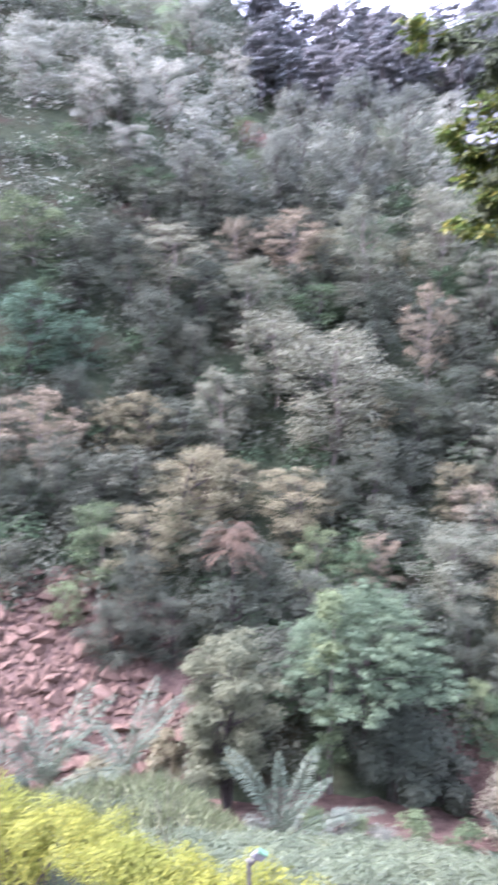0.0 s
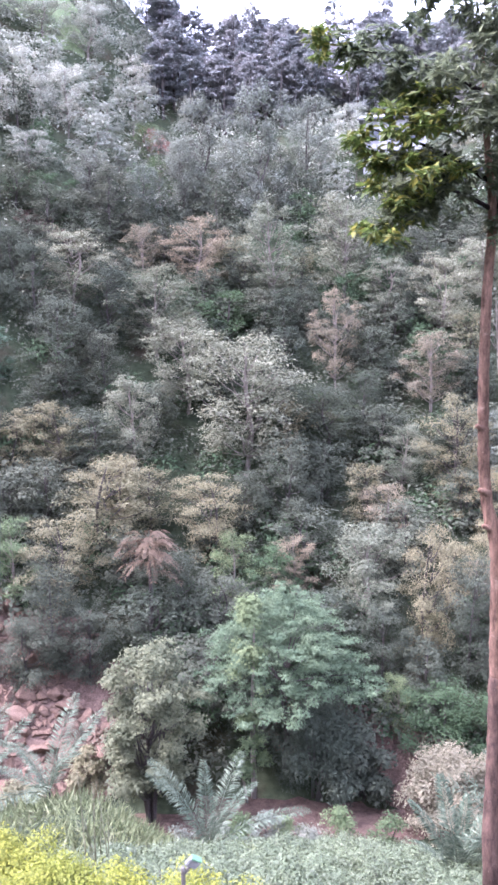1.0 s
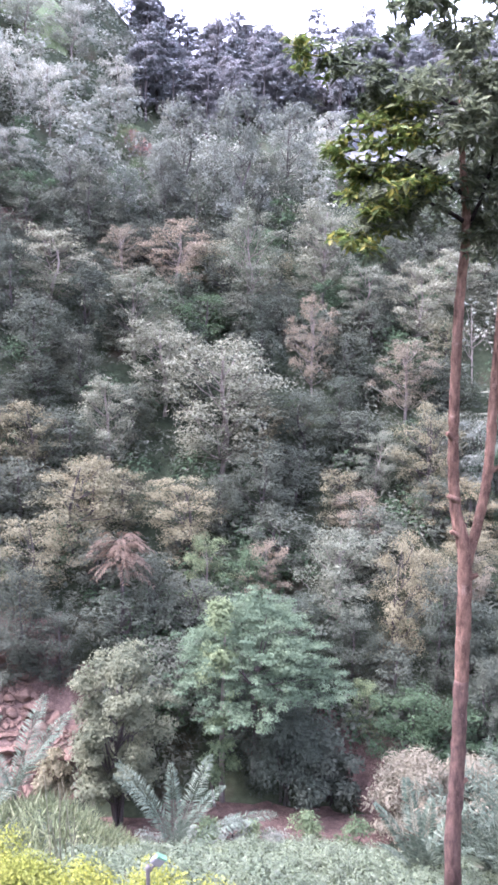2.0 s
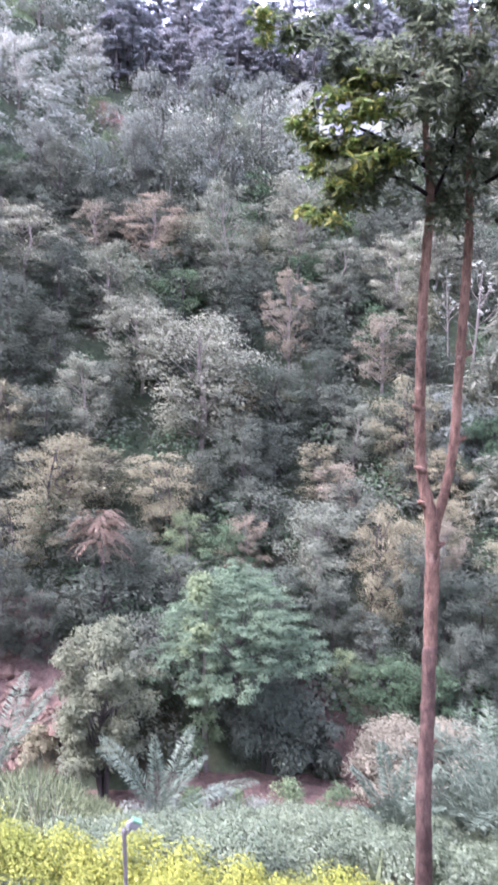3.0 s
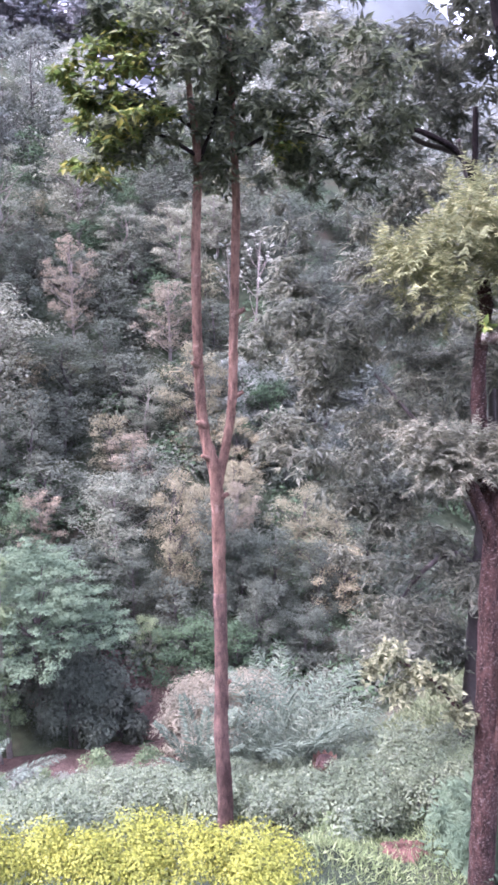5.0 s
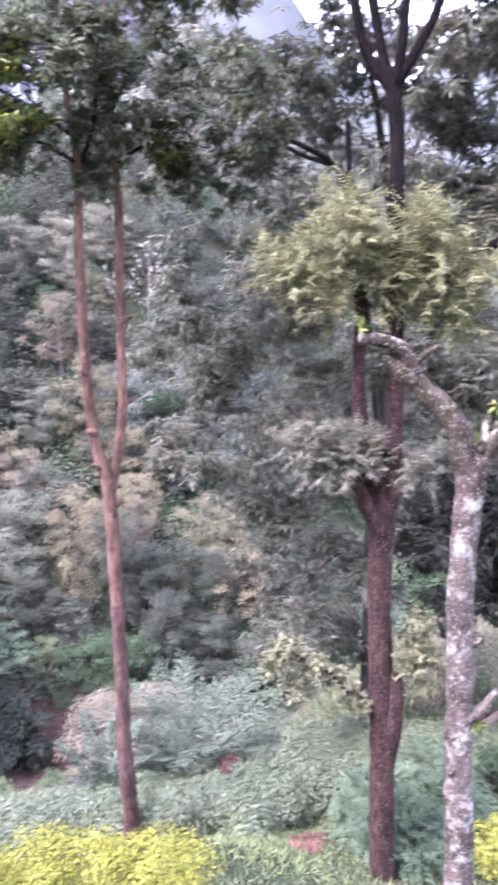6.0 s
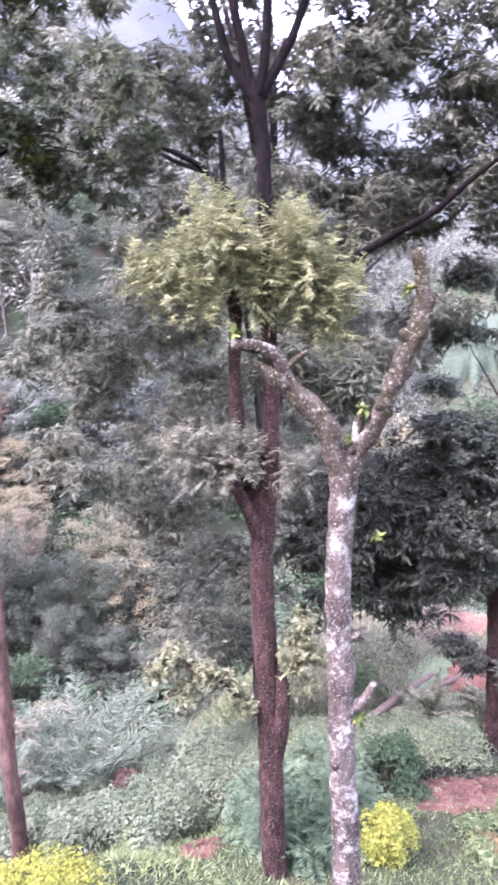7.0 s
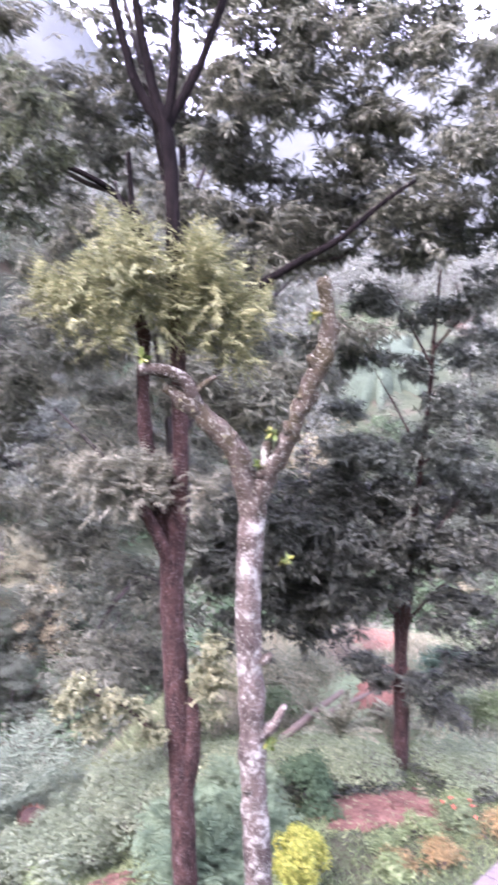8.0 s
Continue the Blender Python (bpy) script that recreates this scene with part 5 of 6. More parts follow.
    sprouts("upper_foliage", [(4.3, 4.27, 5.75, 0.22), (4.65, 4.38, 5.55, 0.29), (4.77, 3.83, 5.66, 0.19), (4.89, 3.81, 5.44, 0.26), (5.07, 3.61, 5.30, 0.2), (4.15, 4.49, 5.49, 0.24), (4.65, 4.06, 5.35, 0.24), (4.12, 4.82, 5.32, 0.18), (4.99, 3.7, 5.03, 0.16), (4.21, 4.37, 5.14, 0.17), (4.53, 4.45, 5.90, 0.15), (4.83, 3.93, 5.80, 0.12), (4.9, 4.15, 5.12, 0.17), (3.99, 4.91, 5.45, 0.12)],
            1350, 0.32, 0.06, "feather", "pale yellow-green feathery sprouts")
    sprouts("middle_foliage", [(4.46, 4.34, 3.85, 0.17), (4.27, 4.48, 3.78, 0.18), (4.62, 4.2, 3.78, 0.12), (4.95, 3.95, 3.72, 0.1), (4.12, 4.58, 3.92, 0.13)], 560, 0.28, 0.058, "feather_grey", "grey-green feathery sprouts")
    low = [(x - X, y - Y, z - Z, r, r, r) for x, y, z, r in ((4.95, 3.92, 2.0, 0.17), (5.0, 3.88, 2.2, 0.15), (4.92, 3.95, 1.75, 0.12), (4.45, 4.38, 1.6, 0.15), (4.06, 4.68, 1.85, 0.17), (4.58, 4.26, 1.35, 0.15), (4.25, 4.5, 1.7, 0.15), (5.05, 3.84, 1.85, 0.16), (5.02, 3.86, 1.55, 0.12), (4.12, 4.62, 1.5, 0.14), (3.95, 4.8, 1.7, 0.13))]
    part("lower_foliage", leaf_mesh(*whorls(rng, low, 620, 6, 0.072, 0.42, 0.2)), LEAF["sprout"], root, "pale leafy sprouts")


lopped_tree()


# ---- the lichened pale tree, its limbs cut off short ----
def pale_tree():
    rng = np.random.default_rng(81)
    X, Y = 4.85, 3.2
    Z = ground_z(X, Y)
    root = thing("pale_tree", X, Y, Z, "pale lichened trunk with two lopped mossy limbs", "tree")

    def rel(points):
        return [(x - X, y - Y, z - Z) for x, y, z in points]
    part("trunk", tube(rel([(4.89, 3.16, Z - 0.3), (4.87, 3.18, 0.18), (4.83, 3.23, 1.14), (4.81, 3.26, 1.96), (4.78, 3.29, 2.74), (4.78, 3.29, 3.24), (4.79, 3.27, 3.75), (4.79, 3.26, 4.0)]), [0.145, 0.122, 0.114, 0.112, 0.106, 0.106, 0.1, 0.05], 20, 0.12, 14, 30, 0.2), BARK_WHITE, root)
    part("limb", tube(rel([(4.785, 3.285, 3.0), (4.782, 3.285, 3.5), (4.765, 3.29, 3.85), (4.71, 3.33, 4.05), (4.62, 3.4, 4.28), (4.42, 3.61, 4.57), (4.26, 3.77, 4.73)]), [0.06, 0.092, 0.1, 0.096, 0.09, 0.08, 0.04], 18, 0.3, 15, 30, 0.5), BARK_MOSSY, root)
    part("limb", tube(rel([(4.785, 3.285, 3.1), (4.79, 3.27, 3.55), (4.8, 3.23, 3.86), (4.85, 3.13, 4.07), (4.92, 3.03, 4.31), (5.02, 2.9, 4.77), (5.1, 2.79, 5.17), (5.06, 2.85, 5.6)]), [0.06, 0.086, 0.085, 0.075, 0.066, 0.064, 0.066, 0.045], 18, 0.35, 16, 30, 0.55), BARK_MOSSY, root)
    part("stub", tube(rel([(4.45, 3.57, 4.53), (4.35, 3.62, 4.78), (4.22, 3.74, 4.86), (4.08, 3.86, 4.87)]), [0.06, 0.056, 0.052, 0.046], 12, 0.2, 17), BARK_WHITE, root, "pale stub with a fresh cut end")
    part("stub", tube(rel([(4.4, 3.6, 4.65), (4.44, 3.52, 4.75), (4.52, 3.45, 4.82)]), [0.03, 0.025, 0.02], 8, 0.2, 18), BARK_MOSSY, root)
    part("stub", tube(rel([(4.8, 3.2, 4.0), (4.81, 3.17, 4.15), (4.82, 3.15, 4.3)]), [0.05, 0.045, 0.035], 8, 0.2, 19), BARK_MOSSY, root)
    part("stub", tube(rel([(4.82, 3.22, 1.68), (4.9, 3.1, 1.78), (4.95, 3.0, 2.0)]), [0.07, 0.05, 0.025], 8, 0.2, 22), BARK_WHITE, root)
    for x, y, z, r in ((4.1, 3.84, 4.95, 0.06), (4.84, 3.13, 4.36, 0.08), (4.88, 3.1, 1.62, 0.06), (4.95, 3.02, 3.3, 0.07), (4.75, 3.28, 2.95, 0.05), (5.02, 2.86, 5.3, 0.06), (4.78, 3.2, 4.1, 0.05)):
        part("shoot", leaf_mesh(*clump_leaves(rng, [(x - X, y - Y, z - Z, r, r, r)], 26, 0.07, 0.45, -0.2, (0.05, 0.5))), LEAF["sunlit"], root, "fresh yellow-green shoot")

    for k, (x, y, z, u, v) in enumerate(((4.7, 3.32, 4.12, -0.05, 0.06), (4.6, 3.42, 4.32, 0.02, -0.07), (4.5, 3.52, 4.46, -0.06, 0.03), (4.36, 3.66, 4.62, 0.05, -0.05), (4.86, 3.12, 4.12, 0.05, -0.06), (4.95, 2.99, 4.42, -0.07, 0.02), (5.0, 2.92, 4.66, 0.06, -0.04), (5.06, 2.85, 4.95, -0.06, 0.03), (5.09, 2.8, 5.2, 0.05, -0.05), (4.8, 3.24, 2.4, 0.07, -0.09), (4.79, 3.27, 1.2, -0.08, -0.06))):
        part("knob", tube(rel([(x, y, z - 0.03), (x + 0.8 * u, y + 0.8 * v, z), (x + 1.3 * u, y + 1.3 * v, z + 0.05)]), [0.06, 0.05, 0.025], 9, 0.2, 90 + k, 8, 0.3), BARK_MOSSY, root)
    moss = []
    for line in (((4.77, 3.28, 3.85), (4.62, 3.4, 4.28), (4.42, 3.61, 4.57), (4.26, 3.77, 4.73)), ((4.8, 3.23, 3.86), (4.92, 3.03, 4.31), (5.02, 2.9, 4.77), (5.1, 2.79, 5.17))):
        for k in range(34):
            t = rng.uniform(0, 2.99)
            i = int(t)
            c = np.array(line[i]) + (np.array(line[i + 1]) - np.array(line[i])) * (t - i) + unit(rng.normal(size=3)) * 0.075
            s = rng.uniform(0.012, 0.035)
            moss.append((c[0] - X, c[1] - Y, c[2] - Z, s, s, s * 0.8))
    part("moss", leaf_mesh(*clump_leaves(rng, moss, 2600, 0.02, 0.5, 0.1, (0.2, 1.1)), 0.1, True), LEAF["olive"], root, "tufts of olive moss")


pale_tree()


# ---- the great long-leaved tree behind them ----
def great_tree():
    rng = np.random.default_rng(91)
    X, Y = 7.9, 7.35
    Z = ground_z(X, Y)
    root = thing("great_tree", X, Y, Z, "large spreading tree with long drooping grey-green leaves", "tree")
    part("trunk", tube([(0, 0, -0.3), (0.05, 0.1, 1.6), (-0.1, 0.0, 3.4), (0.0, 0.1, 5.2), (0.1, 0.0, 8.0), (0.1, 0.1, 11.0)], [0.24, 0.19, 0.16, 0.12, 0.08, 0.03], 14, 0.06, 4), BARK_DARK, root)
    limbs = [((0, 0.1, 5.2), (0.9, -0.9, 7.7), (1.6, -1.8, 8.2), (2.0, -2.3, 8.9), (2.3, -2.8, 9.8)), ((0, 0, 6.6), (-0.35, 0.4, 8.6), (-1.0, 0.93, 9.1), (-1.6, 1.3, 9.4)),
             ((-0.1, 0, 3.6), (-0.4, 0.6, 4.6), (-0.8, 1.2, 5.4), (-0.9, 1.8, 5.8)), ((0, 0.1, 4.6), (-0.6, -0.3, 6.4), (-1.3, -0.7, 7.6), (-1.9, -0.9, 8.8)), ((0, 0, 7.0), (0.9, 0.8, 8.6), (1.8, 1.2, 9.8), (2.6, 1.8, 10.8)),
             ((-0.1, 0, 3.0), (-0.6, 0.1, 3.4), (-1.0, 0.2, 3.2), (-1.4, 0.3, 2.7)), ((0, 0, 3.4), (0.9, 0.7, 4.2), (1.7, 1.5, 4.4), (2.2, 2.4, 4.0)),
             ((0.05, 0, 6.2), (1.2, 0.2, 7.0), (2.2, 0.0, 7.6), (2.9, -0.3, 8.3)), ((0, 0, 8.0), (-0.6, -0.2, 9.6), (-1.2, -0.3, 11.0), (-1.6, -0.2, 12.0))]
    for i, l in enumerate(limbs):
        part("limb", tube(l, [0.06, 0.045, 0.03, 0.016, 0.008][:len(l)], 9, 0.08, 40 + i), BARK_DARK, root)
    # the boughs that show dark between the leaves, their shade put into the colour
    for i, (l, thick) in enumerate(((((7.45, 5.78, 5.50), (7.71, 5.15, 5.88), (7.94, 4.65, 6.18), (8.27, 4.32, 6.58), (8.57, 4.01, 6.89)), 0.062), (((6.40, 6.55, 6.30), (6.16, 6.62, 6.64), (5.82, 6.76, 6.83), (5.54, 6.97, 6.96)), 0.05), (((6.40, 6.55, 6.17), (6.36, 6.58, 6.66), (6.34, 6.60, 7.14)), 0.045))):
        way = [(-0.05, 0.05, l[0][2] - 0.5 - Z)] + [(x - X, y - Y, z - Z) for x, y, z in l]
        part("limb", tube(way, [thick * (1.1 - 0.15 * k) for k in range(len(way))], 10, 0.1, 140 + i), BARK_SHADED, root)
    clumps = []

    def left_edge(z):
        """The bearing past which the crown hangs: lower boughs hang closer in."""
        return 29.0 + 2.6 * max(0.0, 3.2 - z)
    for l in limbs:
        for k in range(11):
            t = rng.uniform(0.9, len(l) - 1)
            i = min(int(t), len(l) - 2)
            c = np.array(l[i]) + (np.array(l[i + 1]) - np.array(l[i])) * (t - i) + rng.normal(size=3) * 0.55
            s = rng.uniform(0.35, 0.6)
            turn = math.degrees(math.atan2(X + c[0], Y + c[1]))
            if turn > left_edge(c[2] + Z) and (turn < 55 or c[2] + Z > 6.6):
                clumps.append((*c, s, s, s * 0.7))
    # leafy boughs of the upper crown, with open gaps between them
    for i in range(14):
        for k in range(9):
            a, z, r = 30.0 + 3.3 * i + rng.normal() * 0.9, 5.9 + 0.72 * k + rng.normal() * 0.2, rng.uniform(9.6, 11.4)
            if a > 66 and z > 8.8 or a > 57 and z < 6.2 or rng.random() < (0.45 if a < 46 else 0.0):
                continue
            bough = rng.uniform(0.6, 1.0)
            for q in range(13 if a < 48 else 22):
                d = unit(rng.normal(size=3)) * bough * rng.uniform(0.2, 1.0)
                s = rng.uniform(0.13, 0.27)
                x, y = r * math.sin(radians(a)) + d[0], r * math.cos(radians(a)) + d[1]
                if math.degrees(math.atan2(x, y)) > 29.0:
                    clumps.append((x - X, y - Y, z + 0.7 * d[2] - Z, s, s, s * 0.7))
    # the lower boughs, hanging towards the tea
    low = 0
    while low < 74:
        d = rng.normal(size=3)
        d = d / np.linalg.norm(d) * rng.uniform(0.5, 1.0) ** 0.5
        x, y, z = 0.0 + 4.3 * d[0], 0.3 + 4.3 * d[1], 4.4 + 3.6 * d[2]
        a = math.degrees(math.atan2(X + x, Y + y))
        if a < left_edge(z + Z) or a > 44 and z < 3.1 or a > 57 and z < 6.5 or z < 1.5 or math.hypot(X + x, Y + y) < 8.2:
            continue
        low += 1
        bough = rng.uniform(0.4, 0.75)
        for q in range(8):
            e = unit(rng.normal(size=3)) * bough * rng.uniform(0.4, 1.0)
            s = rng.uniform(0.2, 0.36)
            clumps.append((x + e[0], y + e[1], z + 0.65 * e[2], s, s, s * 0.65))
    # boughs hanging low beside the lichened trunk, shade put into darker leaves
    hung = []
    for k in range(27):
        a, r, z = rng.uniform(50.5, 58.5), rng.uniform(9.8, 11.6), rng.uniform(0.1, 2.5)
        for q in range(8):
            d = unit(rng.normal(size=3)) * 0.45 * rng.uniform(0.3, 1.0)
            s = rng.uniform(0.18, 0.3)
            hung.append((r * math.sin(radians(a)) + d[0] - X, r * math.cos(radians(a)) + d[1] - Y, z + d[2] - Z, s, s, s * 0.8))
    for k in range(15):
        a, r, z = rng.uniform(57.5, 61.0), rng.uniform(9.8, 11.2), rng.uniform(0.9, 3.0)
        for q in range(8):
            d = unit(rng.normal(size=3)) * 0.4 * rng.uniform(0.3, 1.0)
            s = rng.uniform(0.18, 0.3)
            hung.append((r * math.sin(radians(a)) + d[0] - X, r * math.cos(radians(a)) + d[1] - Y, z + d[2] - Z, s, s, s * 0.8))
    part("low_crown", leaf_mesh(*whorls(rng, hung, 2400, 9, 0.17, 0.25, 0.55)), LEAF["mango_dark"], root, "low hanging boughs, shade put into darker leaves")
    part("crown", leaf_mesh(*whorls(rng, clumps, 22000, 8, 0.165, 0.25, 0.55)), LEAF["mango"], root)


great_tree()


# ---- the small dark tree by the bare soil ----
def small_tree():
    rng = np.random.default_rng(101)
    X, Y = 9.6, 4.28
    Z = ground_z(X, Y)
    root = thing("dark_tree", X, Y, Z, "dense dark green tree with a straight dark trunk", "tree")

    def across(points):
        """Points given as way across the slope, way along it, height."""
        return [(0.407 * u + 0.913 * v, -0.913 * u + 0.407 * v, z) for u, v, z in points]
    part("trunk", tube(across([(0.0, 0, -0.2), (-0.02, 0, 0.8), (-0.07, 0, 1.5), (-0.08, 0, 2.0), (-0.04, 0.05, 2.6), (-0.05, 0.05, 3.3), (0.0, 0, 4.1), (0.05, 0, 4.9), (0.1, 0, 5.7), (0.11, 0, 6.5), (0.14, 0, 7.4)]),
                       [0.13, 0.112, 0.105, 0.09, 0.072, 0.062, 0.05, 0.04, 0.032, 0.024, 0.012], 12, 0.08, 5), BARK_BROWN, root)
    for i, l in enumerate((((-0.07, 0, 1.5), (-0.14, 0.05, 2.1), (-0.2, 0.1, 2.8), (-0.5, 0.2, 4.2)), ((-0.04, 0, 3.2), (0.3, -0.1, 3.8), (0.6, -0.2, 4.3)), ((-0.06, 0, 2.3), (0.4, 0.1, 2.9), (0.9, 0.2, 3.3)), ((-0.12, 0.1, 2.3), (-0.7, 0.1, 2.9), (-1.2, 0.1, 3.4)),
                           ((0.03, 0, 4.7), (0.3, -0.1, 4.95), (0.7, -0.1, 5.1)), ((0.04, 0, 4.8), (-0.3, 0.1, 5.4), (-0.7, 0.2, 6.0)), ((0.1, 0, 6.3), (0.4, 0.0, 6.7), (0.7, 0.1, 6.9)), ((0.1, 0, 6.1), (-0.2, 0.1, 6.6), (-0.6, 0.1, 7.2)))):
        thick = [0.07, 0.065, 0.05, 0.02] if i == 0 else [0.022, 0.015, 0.005]
        part("limb", tube(across(l), thick, 8, 0.08, 60 + i), BARK_BROWN, root)

    def crown_of(centres):
        out = []
        for u, v, z, size, count in centres:
            for k in range(count):
                d = unit(rng.normal(size=3)) * size * rng.uniform(0.35, 1.0)
                r = rng.uniform(0.15, 0.28)
                p = across([(u + d[0], v + d[1], z + 0.7 * d[2])])[0]
                out.append((*p, r, r, r * 0.7))
        return out
    dense = crown_of(((-1.2, 0.2, 3.3, 0.5, 12), (-0.6, -0.5, 3.6, 0.65, 16), (0.1, -0.4, 3.6, 0.7, 18), (0.8, 0.0, 3.4, 0.7, 18), (0.0, 0.6, 3.8, 0.7, 14), (-0.9, 0.1, 4.1, 0.5, 12), (0.6, 0.3, 4.2, 0.65, 14), (-0.35, -0.4, 2.9, 0.4, 8), (0.55, -0.3, 2.7, 0.45, 10), (1.2, -0.2, 2.6, 0.5, 10), (-0.2, -0.1, 4.4, 0.5, 10), (1.5, 0.2, 3.6, 0.6, 12),
                      (-0.5, -0.1, 1.65, 0.24, 6), (0.3, -0.15, 1.5, 0.24, 5), (0.55, -0.1, 1.1, 0.24, 4), (0.7, 0.0, 1.8, 0.33, 5), (1.1, 0.0, 1.9, 0.4, 6), (-0.3, -0.1, 1.35, 0.14, 2)))
    thin = crown_of(((-1.2, 0.1, 4.4, 0.35, 8), (-0.8, 0.0, 4.8, 0.45, 12), (-0.3, -0.2, 4.9, 0.45, 12), (0.2, -0.2, 5.1, 0.4, 10), (0.5, 0.0, 4.8, 0.5, 12), (0.9, 0.1, 5.4, 0.5, 12), (0.3, 0.0, 5.6, 0.35, 8), (-0.9, 0.1, 6.2, 0.33, 10), (-0.75, 0.1, 6.9, 0.33, 10), (-0.4, 0.1, 7.5, 0.4, 10), (-0.25, 0.0, 6.0, 0.3, 7), (0.7, 0.1, 6.3, 0.45, 11), (0.8, 0.0, 7.1, 0.5, 12), (0.2, 0.0, 7.8, 0.5, 12), (0.9, 0.1, 7.9, 0.5, 10),
                     (-1.0, 0.1, 5.4, 0.3, 5), (-0.1, 0.1, 6.7, 0.35, 7), (1.3, 0.1, 4.6, 0.5, 10), (1.4, 0.1, 6.0, 0.5, 9), (-0.6, 0.2, 8.1, 0.4, 7), (0.35, -0.1, 6.9, 0.3, 6)))
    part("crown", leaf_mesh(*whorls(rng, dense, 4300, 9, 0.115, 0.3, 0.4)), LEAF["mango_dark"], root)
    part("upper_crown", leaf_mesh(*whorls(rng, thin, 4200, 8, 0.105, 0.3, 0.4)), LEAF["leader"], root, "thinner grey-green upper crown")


small_tree()


# ---- plants at the foot of the trees ----
def golden_bush(x, y):
    rng = np.random.default_rng(24)
    root = thing("golden_bush", x, y, ground_z(x, y) - 0.05, "round clipped golden yellow bush", "bush")
    for k in range(5):
        a = 2.4 * k
        part("stem", tube([(0, 0, -0.1), (0.08 * math.cos(a), 0.08 * math.sin(a), 0.2), (0.2 * math.cos(a), 0.2 * math.sin(a), 0.45)], [0.02, 0.015, 0.006], 6, 0, k, 4), BARK_DARK, root)
    blobs = [(0, 0, 0.33, 0.25, 0.25, 0.29)]
    for k in range(46):
        d = unit(rng.normal(size=3))
        s = rng.uniform(0.07, 0.12)
        blobs.append((0.235 * d[0], 0.235 * d[1], 0.34 + 0.26 * d[2], s, s, s))
    part("crown", leaf_mesh(*clump_leaves(rng, blobs, 8000, 0.034, 0.65, -0.2, (0.5, 1.06), -0.6), 0.1, True), LEAF["lime"], root)


golden_bush(5.98, 3.53)
def fern_bush(x, y, H, W, fronds, seed):
    """A soft bush of arching feathery leaves, each a rib with two rows of narrow leaflets."""
    rng = np.random.default_rng(seed)
    root = thing("fern_bush", x, y, ground_z(x, y) - 0.05, "soft blue-green feathery bush at the foot of trees", "bush")
    for k in range(4):
        a = 1.7 * k
        part("stem", tube([(0, 0, -0.1), (0.1 * W * math.cos(a), 0.1 * W * math.sin(a), 0.4 * H), (0.25 * W * math.cos(a), 0.25 * W * math.sin(a), 0.75 * H)], [0.016, 0.012, 0.005], 6, 0, k, 4), BARK_DARK, root)
    n, m = fronds, 22
    d = unit(rng.normal(size=(n, 3)) + np.array([0, 0, 0.5]))
    start = d * np.array([0.36 * W, 0.36 * W, 0.4 * H]) * rng.uniform(0.3, 1.0, (n, 1)) + np.array([0, 0, 0.42 * H])
    way = unit(d * np.array([1, 1, 0.4]) + 0.4 * rng.normal(size=(n, 3)))
    L = rng.uniform(0.2, 0.42, n)
    q = np.tile(np.repeat(np.linspace(0.08, 1.0, m // 2), 2), (n, 1))
    p = start[:, None] + way[:, None] * (L[:, None] * q)[..., None] - np.array([0, 0, 1.0]) * (0.35 * L[:, None] * q * q)[..., None]
    tang = unit(way[:, None] - np.array([0, 0, 1.0]) * (0.7 * q)[..., None])
    side = unit(np.cross(tang, np.array([0, 0, 1.0])))
    sign = np.tile([1.0, -1.0], m // 2)[None, :, None]
    go = unit(side * sign + 0.5 * tang + 0.1 * rng.normal(size=p.shape)).reshape(n * m, 3)
    up = unit(np.cross(side, tang) + 0.25 * rng.normal(size=p.shape)).reshape(n * m, 3)
    size = (0.33 * L[:, None] * np.sin(np.pi * (0.15 + 0.8 * q)) + 0.01).reshape(n * m)
    part("foliage", leaf_mesh(p.reshape(n * m, 3), go, up, size, size * 0.26, 0.15), LEAF["fern"], root)


for seed, (x, y, H, W, fronds) in enumerate(((5.55, 4.75, 0.9, 1.3, 420), (5.35, 4.25, 0.75, 1.0, 330), (6.0, 4.3, 0.75, 1.0, 330), (6.6, 4.9, 0.8, 1.2, 380))):
    fern_bush(x, y, H, W, fronds, 150 + seed)
for herb, (x, y, h, w) in enumerate(((6.8, 4.0, 0.35, 0.7), (7.4, 3.3, 0.3, 0.7), (6.9, 2.9, 0.3, 0.6), (7.9, 3.1, 0.35, 0.8), (6.5, 4.5, 0.4, 0.7), (5.6, 3.8, 0.35, 0.6), (8.8, 3.0, 0.4, 0.8), (4.3, 5.6, 0.4, 0.7))):
    shrub("herb", x, y, h, w, "lawn", 1300, 0.055, "low green leafy herb in rough grass", 10, -0.2, 0.4, 120 + herb, 3)
shrub("dark_bush", 7.5, 4.5, 0.8, 1.1, "jungle", 4500, 0.06, "dark leafy bush beside bare soil", 16, 0.2, 0.45, 27)
shrub("orange_plant", 7.45, 2.6, 0.4, 0.8, "orange", 1500, 0.045, "low orange-leaved border plant", 16, 0.0, 0.3, 28, 5, 0.6)
shrub("orange_plant", 7.0, 2.9, 0.34, 0.8, "orange", 1000, 0.045, "low orange-leaved border plant", 16, 0.0, 0.3, 29, 5, 0.6)
shrub("orange_plant", 8.7, 2.4, 0.5, 0.9, "orange", 1700, 0.05, "low orange-leaved border plant", 16, 0.0, 0.3, 35, 5, 0.6)
flowers = shrub("flowering_plant", 8.5, 2.85, 0.5, 0.8, "light", 1600, 0.055, "low green border plant with small red flowers", 14, 0.0, 0.4, 36)
flower_rng = np.random.default_rng(37)
